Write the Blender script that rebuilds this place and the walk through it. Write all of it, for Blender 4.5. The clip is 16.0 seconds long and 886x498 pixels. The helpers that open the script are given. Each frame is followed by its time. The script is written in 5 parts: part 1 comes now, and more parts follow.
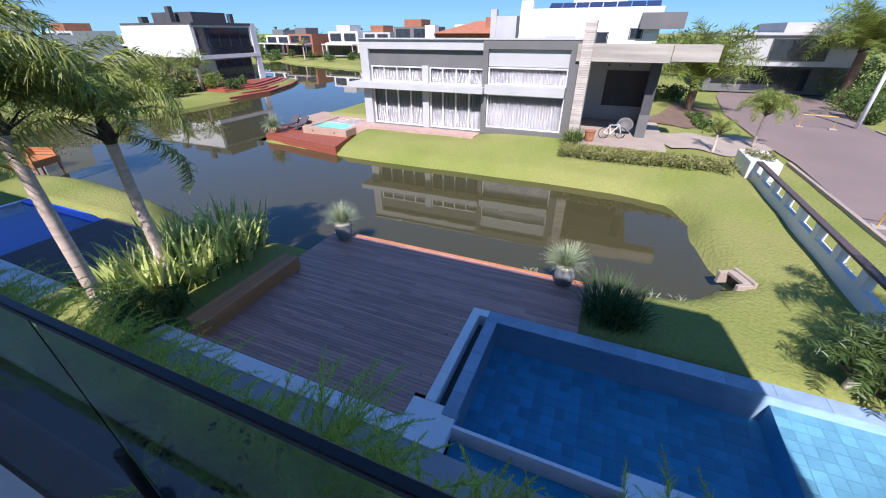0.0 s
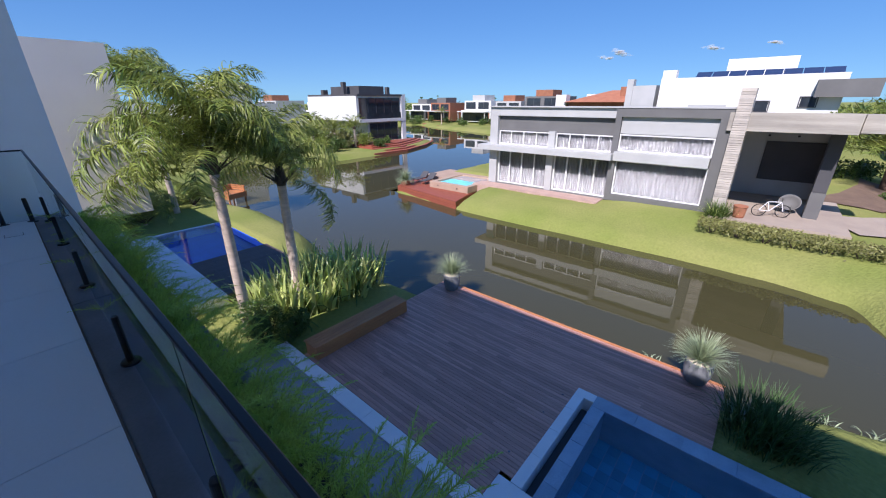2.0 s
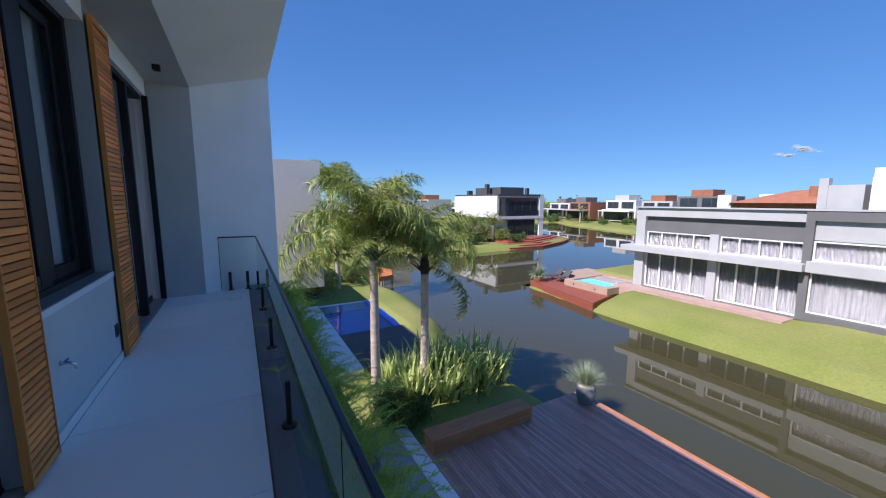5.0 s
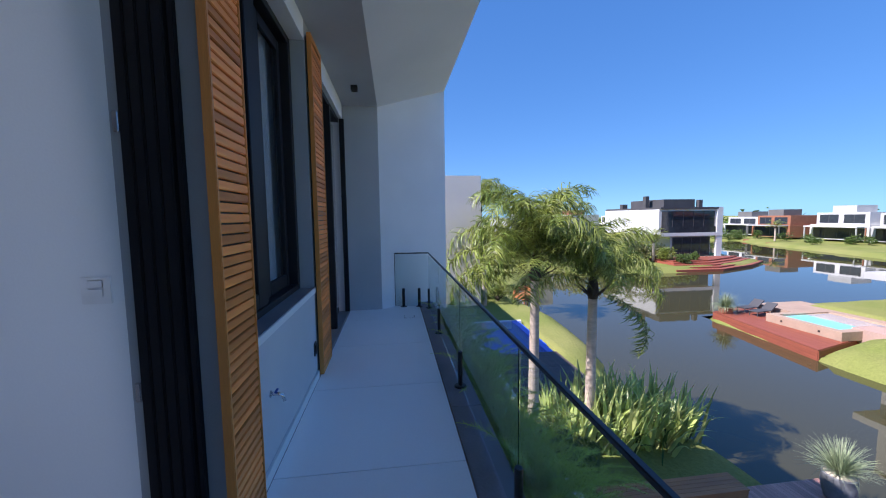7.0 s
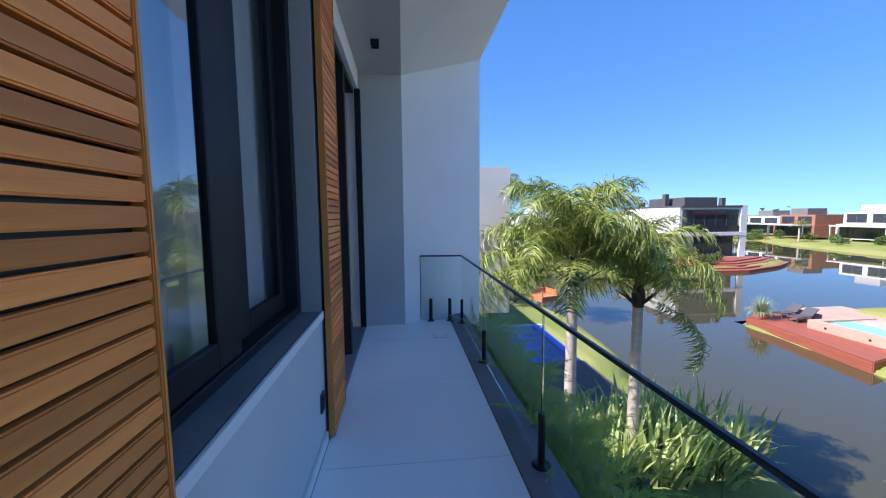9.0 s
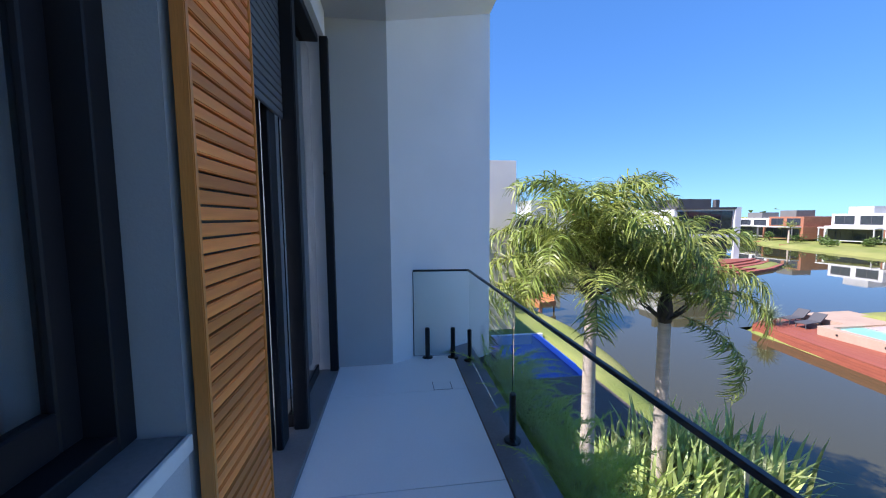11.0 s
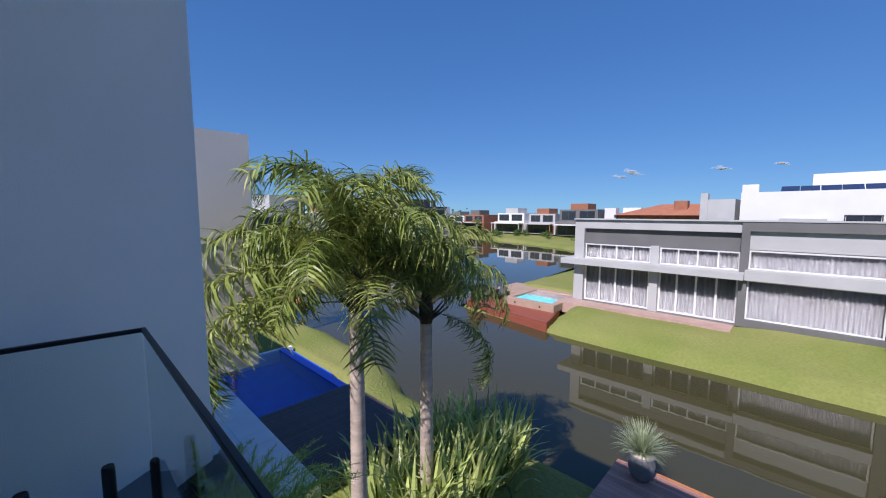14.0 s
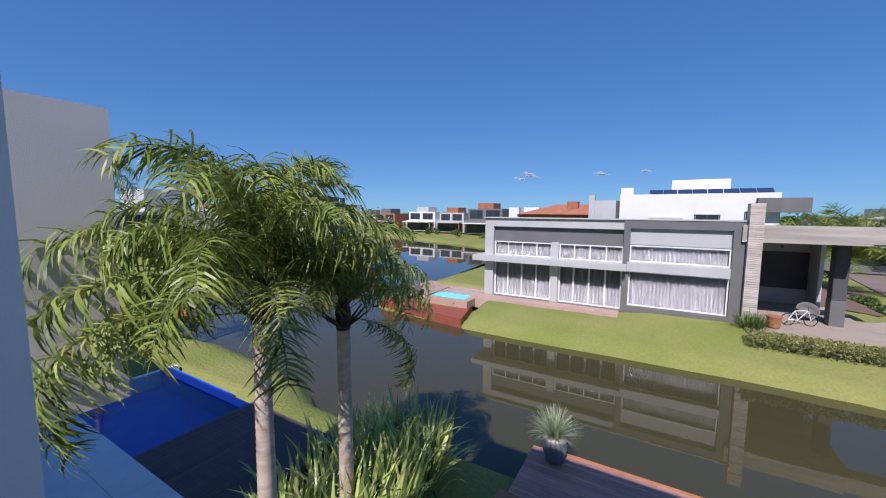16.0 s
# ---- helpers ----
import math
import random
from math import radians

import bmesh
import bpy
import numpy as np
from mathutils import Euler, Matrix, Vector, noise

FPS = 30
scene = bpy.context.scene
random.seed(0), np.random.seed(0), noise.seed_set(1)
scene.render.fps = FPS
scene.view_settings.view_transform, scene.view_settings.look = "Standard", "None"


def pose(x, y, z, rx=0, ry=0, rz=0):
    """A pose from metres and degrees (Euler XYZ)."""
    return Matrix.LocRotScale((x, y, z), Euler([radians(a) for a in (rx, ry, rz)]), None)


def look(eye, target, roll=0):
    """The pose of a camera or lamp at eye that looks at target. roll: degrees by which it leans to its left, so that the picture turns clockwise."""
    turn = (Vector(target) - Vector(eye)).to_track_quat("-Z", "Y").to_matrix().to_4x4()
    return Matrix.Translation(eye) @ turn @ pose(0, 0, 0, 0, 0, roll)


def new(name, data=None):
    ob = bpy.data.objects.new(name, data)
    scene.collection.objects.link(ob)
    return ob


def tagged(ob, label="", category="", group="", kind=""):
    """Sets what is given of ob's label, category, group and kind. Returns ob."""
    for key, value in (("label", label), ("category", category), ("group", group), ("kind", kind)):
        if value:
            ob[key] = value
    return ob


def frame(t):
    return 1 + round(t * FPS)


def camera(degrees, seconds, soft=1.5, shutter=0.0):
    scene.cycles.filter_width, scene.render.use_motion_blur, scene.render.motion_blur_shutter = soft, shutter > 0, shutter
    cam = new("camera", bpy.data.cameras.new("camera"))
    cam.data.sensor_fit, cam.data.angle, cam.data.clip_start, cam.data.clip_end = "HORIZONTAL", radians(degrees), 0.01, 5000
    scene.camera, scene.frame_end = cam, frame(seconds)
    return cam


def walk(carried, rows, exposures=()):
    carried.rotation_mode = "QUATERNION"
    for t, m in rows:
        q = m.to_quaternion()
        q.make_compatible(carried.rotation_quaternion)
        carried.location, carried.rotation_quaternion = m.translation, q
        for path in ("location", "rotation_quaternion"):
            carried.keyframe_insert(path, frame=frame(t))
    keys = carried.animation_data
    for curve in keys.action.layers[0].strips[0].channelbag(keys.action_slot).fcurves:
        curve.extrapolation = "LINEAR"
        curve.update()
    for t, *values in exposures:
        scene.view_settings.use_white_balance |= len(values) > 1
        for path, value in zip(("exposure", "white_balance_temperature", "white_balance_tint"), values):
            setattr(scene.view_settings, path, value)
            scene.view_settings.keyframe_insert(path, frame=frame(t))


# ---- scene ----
cam = camera(100.1, 16.0, 1.1)
EXPO = [(t, stops, 5950, 24) for t, stops in ((0.0, 1.4), (1.5, 1.28), (3.0, 1.12), (5.5, 1.3), (7.0, 1.55), (8.0, 1.74), (9.0, 1.86),
                                              (11.5, 1.84), (12.5, 1.3), (13.5, 0.98), (14.5, 0.88), (16.0, 0.9))]
PATH = [
    (0, (1.119, -7.646, 1.575), (2.708, -6.975, 0.563), -0.2),
    (0.5, (1.134, -7.606, 1.565), (2.687, -6.779, 0.616), -0.1),
    (1, (1.206, -7.559, 1.561), (2.699, -6.582, 0.659), -0.2),
    (1.5, (1.220, -7.541, 1.560), (2.658, -6.434, 0.720), -0.2),
    (2, (1.216, -7.540, 1.566), (2.618, -6.321, 0.825), -0.3),
    (2.5, (1.217, -7.534, 1.563), (2.592, -6.219, 0.945), -0.3),
    (3, (1.215, -7.552, 1.581), (2.557, -6.169, 1.046), -0.3),
    (5.5, (1.077, -7.383, 1.637), (1.876, -5.563, 1.420), -0.1),
    (6, (0.932, -7.102, 1.631), (1.554, -5.211, 1.436), -0.4),
    (6.5, (0.872, -6.768, 1.607), (1.277, -4.818, 1.424), -0.5),
    (7, (0.776, -6.406, 1.601), (1.038, -4.430, 1.431), -0.7),
    (7.5, (0.583, -6.094, 1.618), (0.805, -4.114, 1.444), -0.6),
    (8, (0.537, -5.813, 1.594), (0.755, -3.833, 1.413), -0.5),
    (8.5, (0.569, -5.486, 1.588), (0.783, -3.506, 1.407), -0.5),
    (9, (0.540, -5.157, 1.557), (0.752, -3.177, 1.378), -0.5),
    (11.5, (0.635, -3.409, 1.542), (0.939, -1.439, 1.378), -0.5),
    (12, (0.738, -3.101, 1.557), (1.334, -1.199, 1.385), -0.5),
    (12.5, (0.772, -2.798, 1.573), (1.674, -1.024, 1.386), -0.2),
    (13, (0.897, -2.534, 1.559), (2.037, -0.902, 1.367), -0),
    (13.5, (1.066, -2.304, 1.556), (2.359, -0.790, 1.363), 0),
    (14, (1.130, -2.094, 1.542), (2.558, -0.707, 1.350), 0.1),
    (14.5, (1.119, -1.899, 1.548), (2.667, -0.647, 1.356), 0.2),
    (15, (1.129, -1.827, 1.545), (2.746, -0.665, 1.354), 0.2),
    (15.5, (1.214, -1.798, 1.540), (2.894, -0.731, 1.343), 0.3),
    (16, (1.314, -1.702, 1.509), (3.030, -0.693, 1.312), 0.4),
]
walk(cam, [(t, look(eye, target, roll)) for t, eye, target, roll in PATH], EXPO)

# ---- light ----
SUN_EL, SUN_AZ = 46.5, 9.0
world = bpy.data.worlds.new("sky")
scene.world = world
world.use_nodes = True
wt = world.node_tree
sky = wt.nodes.new("ShaderNodeTexSky")
sky.sky_type = "NISHITA"
sky.sun_disc = False
sky.sun_elevation = radians(SUN_EL)
sky.sun_rotation = radians(270 - SUN_AZ)
sky.air_density, sky.dust_density, sky.ozone_density = 1.0, 1.5, 2.5
sky.altitude = 3500
tone = wt.nodes.new("ShaderNodeHueSaturation")
tone.inputs["Hue"].default_value, tone.inputs["Saturation"].default_value = 0.502, 1.58


def sky_math(op, a, b):
    """A per-channel step on the sky's colour; a tuple stands for a constant."""
    nd = wt.nodes.new("ShaderNodeVectorMath")
    nd.operation = op
    for socket, value in zip(nd.inputs, (a, b)):
        if isinstance(value, tuple):
            socket.default_value = value
        else:
            wt.links.new(value, socket)
    return nd.outputs[0]


# deep clear blue that pales only softly towards the horizon
tinted = sky_math("MULTIPLY", tone.outputs[0], (0.68, 0.86, 1.10))
limited = sky_math("DIVIDE", tinted, sky_math("ADD", sky_math("DIVIDE", tinted, (1.7, 4.9, 7.0)), (1.0, 1.0, 1.0)))
soften = wt.nodes.new("ShaderNodeGamma")
soften.inputs[1].default_value = 0.56
wt.links.new(sky.outputs[0], soften.inputs[0])
wt.links.new(soften.outputs[0], tone.inputs["Color"])
wt.links.new(limited, wt.nodes["Background"].inputs[0])
wt.nodes["Background"].inputs[1].default_value = 0.15
sun = new("sun", bpy.data.lights.new("sun", "SUN"))
sun.data.energy, sun.data.angle, sun.data.color = 2.9, radians(0.55), (1.0, 0.94, 0.85)
sun.matrix_world = look((-math.cos(radians(SUN_AZ)) * math.cos(radians(SUN_EL)) * 60,
                         -math.sin(radians(SUN_AZ)) * math.cos(radians(SUN_EL)) * 60, math.sin(radians(SUN_EL)) * 60), (0, 0, 0))

# ---- materials ----


def mat(name, c1, c2=None, rough=0.7, scale=3.0, fine=40.0, bump=0.15, metal=0.0, spec=0.5, random_obj=0.0, random_isle=0.0,
        stretch=(1, 1, 1), fine_amt=0.35, bump_dist=0.01, thin=0.0):
    """A surface with broad stains, fine grain and relief, in object metres."""
    m = bpy.data.materials.new(name)
    m.use_nodes = True
    n, l = m.node_tree.nodes, m.node_tree.links
    b = n["Principled BSDF"]
    c2 = c2 or tuple(v * 0.8 for v in c1)
    tc = n.new("ShaderNodeTexCoord")
    mp = n.new("ShaderNodeMapping")
    mp.inputs["Scale"].default_value = stretch
    l.new(tc.outputs["Object"], mp.inputs[0])
    big, small = n.new("ShaderNodeTexNoise"), n.new("ShaderNodeTexNoise")
    big.inputs["Scale"].default_value, small.inputs["Scale"].default_value = scale, fine
    big.inputs["Detail"].default_value, small.inputs["Detail"].default_value = 5, 4
    l.new(mp.outputs[0], big.inputs["Vector"])
    l.new(mp.outputs[0], small.inputs["Vector"])
    ramp = n.new("ShaderNodeMapRange")
    ramp.inputs[1].default_value, ramp.inputs[2].default_value = 0.32, 0.68
    l.new(big.outputs[0], ramp.inputs[0])
    mix = n.new("ShaderNodeMix")
    mix.data_type = "RGBA"
    mix.inputs[6].default_value, mix.inputs[7].default_value = (*c1, 1), (*c2, 1)
    l.new(ramp.outputs[0], mix.inputs[0])
    hsv = n.new("ShaderNodeHueSaturation")
    val = n.new("ShaderNodeMath")
    val.operation = "MULTIPLY_ADD"
    val.inputs[1].default_value, val.inputs[2].default_value = fine_amt, 1 - fine_amt / 2
    l.new(small.outputs[0], val.inputs[0])
    last = val
    for amount, node, out in ((random_obj, "ShaderNodeObjectInfo", "Random"), (random_isle, "ShaderNodeNewGeometry", "Random Per Island")):
        if amount:
            src = n.new(node)
            ma = n.new("ShaderNodeMath")
            ma.operation = "MULTIPLY_ADD"
            ma.inputs[1].default_value, ma.inputs[2].default_value = amount, 1 - amount / 2
            l.new(src.outputs[out], ma.inputs[0])
            mu = n.new("ShaderNodeMath")
            mu.operation = "MULTIPLY"
            l.new(last.outputs[0], mu.inputs[0])
            l.new(ma.outputs[0], mu.inputs[1])
            last = mu
    l.new(last.outputs[0], hsv.inputs["Value"])
    l.new(mix.outputs[2], hsv.inputs["Color"])
    l.new(hsv.outputs[0], b.inputs["Base Color"])
    b.inputs["Roughness"].default_value, b.inputs["Metallic"].default_value = rough, metal
    b.inputs["Specular IOR Level"].default_value = spec
    if thin:
        tr, mx = n.new("ShaderNodeBsdfTranslucent"), n.new("ShaderNodeMixShader")
        mx.inputs[0].default_value = thin
        l.new(hsv.outputs[0], tr.inputs[0])
        l.new(b.outputs[0], mx.inputs[1])
        l.new(tr.outputs[0], mx.inputs[2])
        l.new(mx.outputs[0], n["Material Output"].inputs[0])
    if bump:
        bp = n.new("ShaderNodeBump")
        bp.inputs["Strength"].default_value, bp.inputs["Distance"].default_value = bump, bump_dist
        l.new(small.outputs[0], bp.inputs["Height"])
        l.new(bp.outputs[0], b.inputs["Normal"])
    return m


def glass_mat(name, color, rough=0.0, ior=1.45):
    m = bpy.data.materials.new(name)
    m.use_nodes = True
    b = m.node_tree.nodes["Principled BSDF"]
    b.inputs["Base Color"].default_value = (*color, 1)
    b.inputs["Transmission Weight"].default_value = 1.0
    b.inputs["Roughness"].default_value, b.inputs["IOR"].default_value = rough, ior
    return m


M = {}
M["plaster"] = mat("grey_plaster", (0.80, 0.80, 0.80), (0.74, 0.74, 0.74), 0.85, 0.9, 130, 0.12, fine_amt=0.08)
M["plaster_dark"] = mat("darker_plaster", (0.22, 0.23, 0.24), (0.19, 0.20, 0.21), 0.85, 1.1, 130, 0.12, fine_amt=0.1)
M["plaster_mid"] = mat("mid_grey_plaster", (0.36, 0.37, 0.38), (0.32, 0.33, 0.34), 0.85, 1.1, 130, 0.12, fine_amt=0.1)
# low wall's own grey; also the painted shade on end wall and soffit
M["plaster_low_and_shade"] = mat("blue_grey_and_shaded_plaster", (0.52, 0.53, 0.54), (0.47, 0.48, 0.49), 0.85, 1.1, 130, 0.12, fine_amt=0.1)
M["stucco"] = mat("rough_stucco", (0.74, 0.69, 0.66), (0.68, 0.63, 0.60), 0.9, 0.8, 105, 0.45, fine_amt=0.14, bump_dist=0.008)
M["white_paint"] = mat("white_paint", (0.72, 0.72, 0.70), (0.67, 0.67, 0.65), 0.8, 0.6, 60, 0.06, fine_amt=0.06)
M["white_wall"] = mat("white_interior_paint", (0.80, 0.81, 0.82), (0.77, 0.78, 0.79), 0.8, 0.8, 90, 0.05, fine_amt=0.05)
M["grey_light"] = mat("light_grey_render", (0.47, 0.475, 0.46), (0.42, 0.425, 0.41), 0.85, 0.7, 50, 0.08, fine_amt=0.1)
M["grey_mid"] = mat("mid_grey_render", (0.155, 0.155, 0.15), (0.13, 0.13, 0.126), 0.85, 0.7, 50, 0.08, fine_amt=0.1)
M["grey_dark"] = mat("dark_grey_render", (0.075, 0.075, 0.08), (0.06, 0.06, 0.065), 0.8, 0.7, 50, 0.08, fine_amt=0.1)
M["concrete"] = mat("board_marked_concrete", (0.45, 0.415, 0.35), (0.30, 0.275, 0.235), 0.9, 0.9, 14, 0.5, stretch=(1, 0.25, 4), fine_amt=0.35)
M["floor_tile"] = mat("pale_porcelain", (0.88, 0.88, 0.87), (0.85, 0.85, 0.85), 0.45, 0.7, 60, 0.04, fine_amt=0.06, random_obj=0.05)
M["grout"] = mat("grey_grout", (0.36, 0.36, 0.37), None, 0.9, 3, 60, 0.1)
M["joint_dirt"] = mat("brown_joint_dirt", (0.17, 0.125, 0.10), (0.11, 0.085, 0.07), 0.95, 4, 60, 0.3)
M["terrace"] = mat("grey_porcelain_paving", (0.36, 0.36, 0.37), (0.30, 0.30, 0.315), 0.6, 1.2, 50, 0.1)
M["slate"] = mat("dark_slate_ledge", (0.21, 0.205, 0.22), (0.165, 0.16, 0.175), 0.55, 2.5, 60, 0.15, random_obj=0.12)
M["sill"] = mat("grey_stone_sill", (0.21, 0.21, 0.22), (0.17, 0.17, 0.18), 0.45, 2.5, 60, 0.1)
M["stone"] = mat("pale_granite", (0.85, 0.85, 0.85), (0.77, 0.77, 0.78), 0.75, 1.5, 70, 0.12, fine_amt=0.15, random_obj=0.08)
M["bluestone"] = mat("blue_green_stone", (0.30, 0.41, 0.51), (0.23, 0.33, 0.43), 0.6, 3, 40, 0.15, random_obj=0.25)
M["pooltile"] = mat("blue_stone_pool_tile", (0.045, 0.38, 0.60), (0.035, 0.31, 0.52), 0.5, 4, 40, 0.1, random_obj=0.42)
# shelf copy of the pool tile, darkened to offset the sunlight falling on it
M["pooltile_sun_toned"] = mat("sun_toned_shelf_tile", (0.10, 0.25, 0.33), (0.08, 0.20, 0.28), 0.5, 4, 40, 0.1, random_isle=0.42)
M["blue_tile"] = mat("cobalt_mosaic", (0.035, 0.14, 0.80), (0.03, 0.11, 0.70), 0.35, 3, 60, 0.1)
M["aqua"] = mat("aqua_pool_liner", (0.20, 0.62, 0.66), (0.17, 0.55, 0.60), 0.4, 2, 40, 0.05)
M["black_metal"] = mat("black_powder_coat", (0.012, 0.012, 0.014), None, 0.38, 5, 200, 0.03)
M["bronze"] = mat("dark_bronze_aluminium", (0.016, 0.015, 0.018), (0.012, 0.011, 0.014), 0.5, 4, 150, 0.03, spec=0.25)
M["grey_metal"] = mat("grey_slat_metal", (0.10, 0.105, 0.11), None, 0.5, 4, 90, 0.05)
M["steel"] = mat("brushed_steel", (0.6, 0.6, 0.62), None, 0.25, 6, 200, 0.02, metal=1.0)
M["slat_wood"] = mat("oiled_cedar", (0.88, 0.33, 0.075), (0.66, 0.19, 0.05), 0.5, 2.0, 16, 0.08, stretch=(3, 0.8, 14), random_obj=0.6, fine_amt=0.25, spec=0.2)
M["frame_wood"] = mat("honey_cedar_frame", (0.72, 0.27, 0.05), (0.60, 0.21, 0.045), 0.5, 2.0, 26, 0.2, stretch=(8, 8, 0.5), fine_amt=0.3)
M["deck"] = mat("weathered_hardwood", (0.56, 0.30, 0.235), (0.43, 0.22, 0.17), 0.5, 1.6, 30, 0.3, stretch=(10, 0.8, 4), random_obj=0.4, fine_amt=0.4)
M["bench_wood"] = mat("red_brown_hardwood", (0.50, 0.21, 0.075), (0.40, 0.155, 0.06), 0.55, 1.5, 30, 0.25, stretch=(0.8, 6, 6), random_obj=0.2)
M["red_deck"] = mat("red_stained_deck", (0.30, 0.085, 0.045), (0.25, 0.07, 0.04), 0.6, 1.2, 30, 0.25, stretch=(8, 0.8, 4), random_obj=0.25)
M["dark_deck"] = mat("grey_brown_deck", (0.11, 0.082, 0.075), (0.085, 0.064, 0.06), 0.65, 1.2, 30, 0.25, stretch=(8, 0.8, 4), random_obj=0.25)
M["lawn"] = mat("mown_lawn", (0.185, 0.224, 0.05), (0.262, 0.265, 0.085), 0.95, 0.22, 9, 0.9, fine_amt=0.5, bump_dist=0.06, spec=0.15)
M["soil"] = mat("dark_soil", (0.05, 0.035, 0.025), None, 0.95, 3, 40, 0.6)
M["mulch"] = mat("brown_bark_mulch", (0.19, 0.125, 0.08), (0.14, 0.09, 0.06), 0.95, 1.5, 25, 0.6)
M["asphalt"] = mat("red_brown_asphalt", (0.23, 0.175, 0.15), (0.195, 0.15, 0.13), 0.9, 0.25, 50, 0.3, fine_amt=0.25)
M["paving"] = mat("pink_brick_paving", (0.48, 0.33, 0.27), (0.40, 0.27, 0.22), 0.85, 1.2, 12, 0.3)
M["path"] = mat("sandy_concrete_path", (0.40, 0.33, 0.26), (0.33, 0.27, 0.22), 0.85, 0.7, 30, 0.2)
M["sandstone"] = mat("sandstone", (0.42, 0.30, 0.215), (0.36, 0.255, 0.185), 0.85, 1.2, 14, 0.2)
M["beige_stone"] = mat("split_beige_stone", (0.52, 0.47, 0.40), (0.42, 0.38, 0.33), 0.9, 2, 20, 0.5, random_obj=0.3)
M["brick_red"] = mat("brick_red_cladding", (0.36, 0.15, 0.08), (0.28, 0.11, 0.06), 0.85, 1.5, 18, 0.3)
M["roof_tile"] = mat("terracotta_roof", (0.42, 0.17, 0.09), (0.34, 0.13, 0.07), 0.85, 1.0, 12, 0.4)
M["curtain"] = mat("white_curtain", (0.27, 0.265, 0.28), (0.23, 0.225, 0.24), 0.9, 2, 60, 0.05, fine_amt=0.1)
M["date_bark"] = mat("shaggy_date_palm_bark", (0.20, 0.13, 0.085), (0.13, 0.085, 0.06), 0.95, 4, 14, 0.9, stretch=(1, 1, 2), bump_dist=0.05)
M["bark"] = mat("pale_palm_bark", (0.68, 0.55, 0.46), (0.50, 0.40, 0.33), 0.9, 3.5, 30, 0.5, stretch=(1, 1, 4), bump_dist=0.02)
M["fibre"] = mat("brown_leaf_base_fibre", (0.085, 0.06, 0.045), (0.05, 0.038, 0.03), 0.95, 6, 40, 0.8, stretch=(6, 6, 1))
M["palm"] = mat("palm_leaf", (0.145, 0.215, 0.035), (0.32, 0.34, 0.085), 0.42, 0.7, 20, 0.0, random_isle=1.1, spec=0.4, thin=0.3)
M["rachis"] = mat("palm_rachis", (0.16, 0.18, 0.05), None, 0.5, 3, 30, 0.05)
M["flax"] = mat("flax_leaf", (0.42, 0.52, 0.13), (0.58, 0.62, 0.26), 0.35, 1.2, 25, 0.0, random_isle=0.8, thin=0.3)
M["flax_dark"] = mat("dark_sedge_leaf", (0.05, 0.11, 0.03), (0.075, 0.14, 0.04), 0.55, 1.2, 25, 0.0, random_isle=0.8, spec=0.3, thin=0.25)
M["agave"] = mat("pale_blue_green_blade", (0.24, 0.31, 0.17), (0.31, 0.36, 0.20), 0.5, 1.2, 25, 0.0, random_isle=0.5)
M["fern"] = mat("feathery_fern", (0.48, 0.62, 0.11), (0.34, 0.52, 0.09), 0.6, 1.5, 20, 0.0, random_isle=0.6, thin=0.35)
M["shrub"] = mat("shrub_leaf", (0.07, 0.125, 0.025), (0.13, 0.19, 0.045), 0.45, 0.8, 20, 0.0, random_isle=0.8, thin=0.3)
M["hedge"] = mat("olive_hedge_leaf", (0.17, 0.18, 0.05), (0.22, 0.21, 0.07), 0.6, 0.8, 20, 0.0, random_isle=0.8)
M["pot"] = mat("speckled_grey_pot", (0.24, 0.25, 0.26), (0.17, 0.18, 0.19), 0.8, 4, 30, 0.3, fine_amt=0.5)
M["gravel"] = mat("cream_gravel", (0.66, 0.58, 0.44), (0.52, 0.45, 0.34), 0.9, 8, 60, 0.6)
M["terracotta"] = mat("terracotta_pot", (0.42, 0.17, 0.09), (0.36, 0.14, 0.08), 0.8, 3, 30, 0.15)
M["plastic_white"] = mat("white_plastic", (0.85, 0.85, 0.85), None, 0.4, 5, 80, 0.02, fine_amt=0.05)
M["yellow"] = mat("yellow_painted_steel", (0.65, 0.38, 0.04), None, 0.5, 4, 60, 0.05)
M["solar"] = mat("dark_blue_solar_cell", (0.03, 0.05, 0.11), (0.025, 0.04, 0.09), 0.25, 3, 60, 0.02)
M["chrome"] = mat("chrome", (0.75, 0.75, 0.76), None, 0.12, 6, 100, 0.0, metal=1.0)
M["rubber"] = mat("black_rubber", (0.02, 0.02, 0.02), None, 0.8, 6, 100, 0.05)
M["interior_floor"] = mat("pale_interior_floor", (0.62, 0.58, 0.53), None, 0.4, 2, 30, 0.05, stretch=(8, 0.6, 1))
M["glass"] = glass_mat("clear_green_glass", (0.86, 0.92, 0.90), 0.0, 1.09)
M["window_glass"] = glass_mat("window_glass", (0.90, 0.93, 0.93))
M["coated_glass"] = glass_mat("coated_window_glass", (0.90, 0.94, 0.95), 0.0, 1.85)
M["pool_water"] = glass_mat("pool_water", (0.80, 0.95, 1.0), 0.0, 1.33)
M["dark_glass"] = mat("dark_window_glass", (0.035, 0.045, 0.055), (0.025, 0.03, 0.04), 0.06, 2, 40, 0.0)


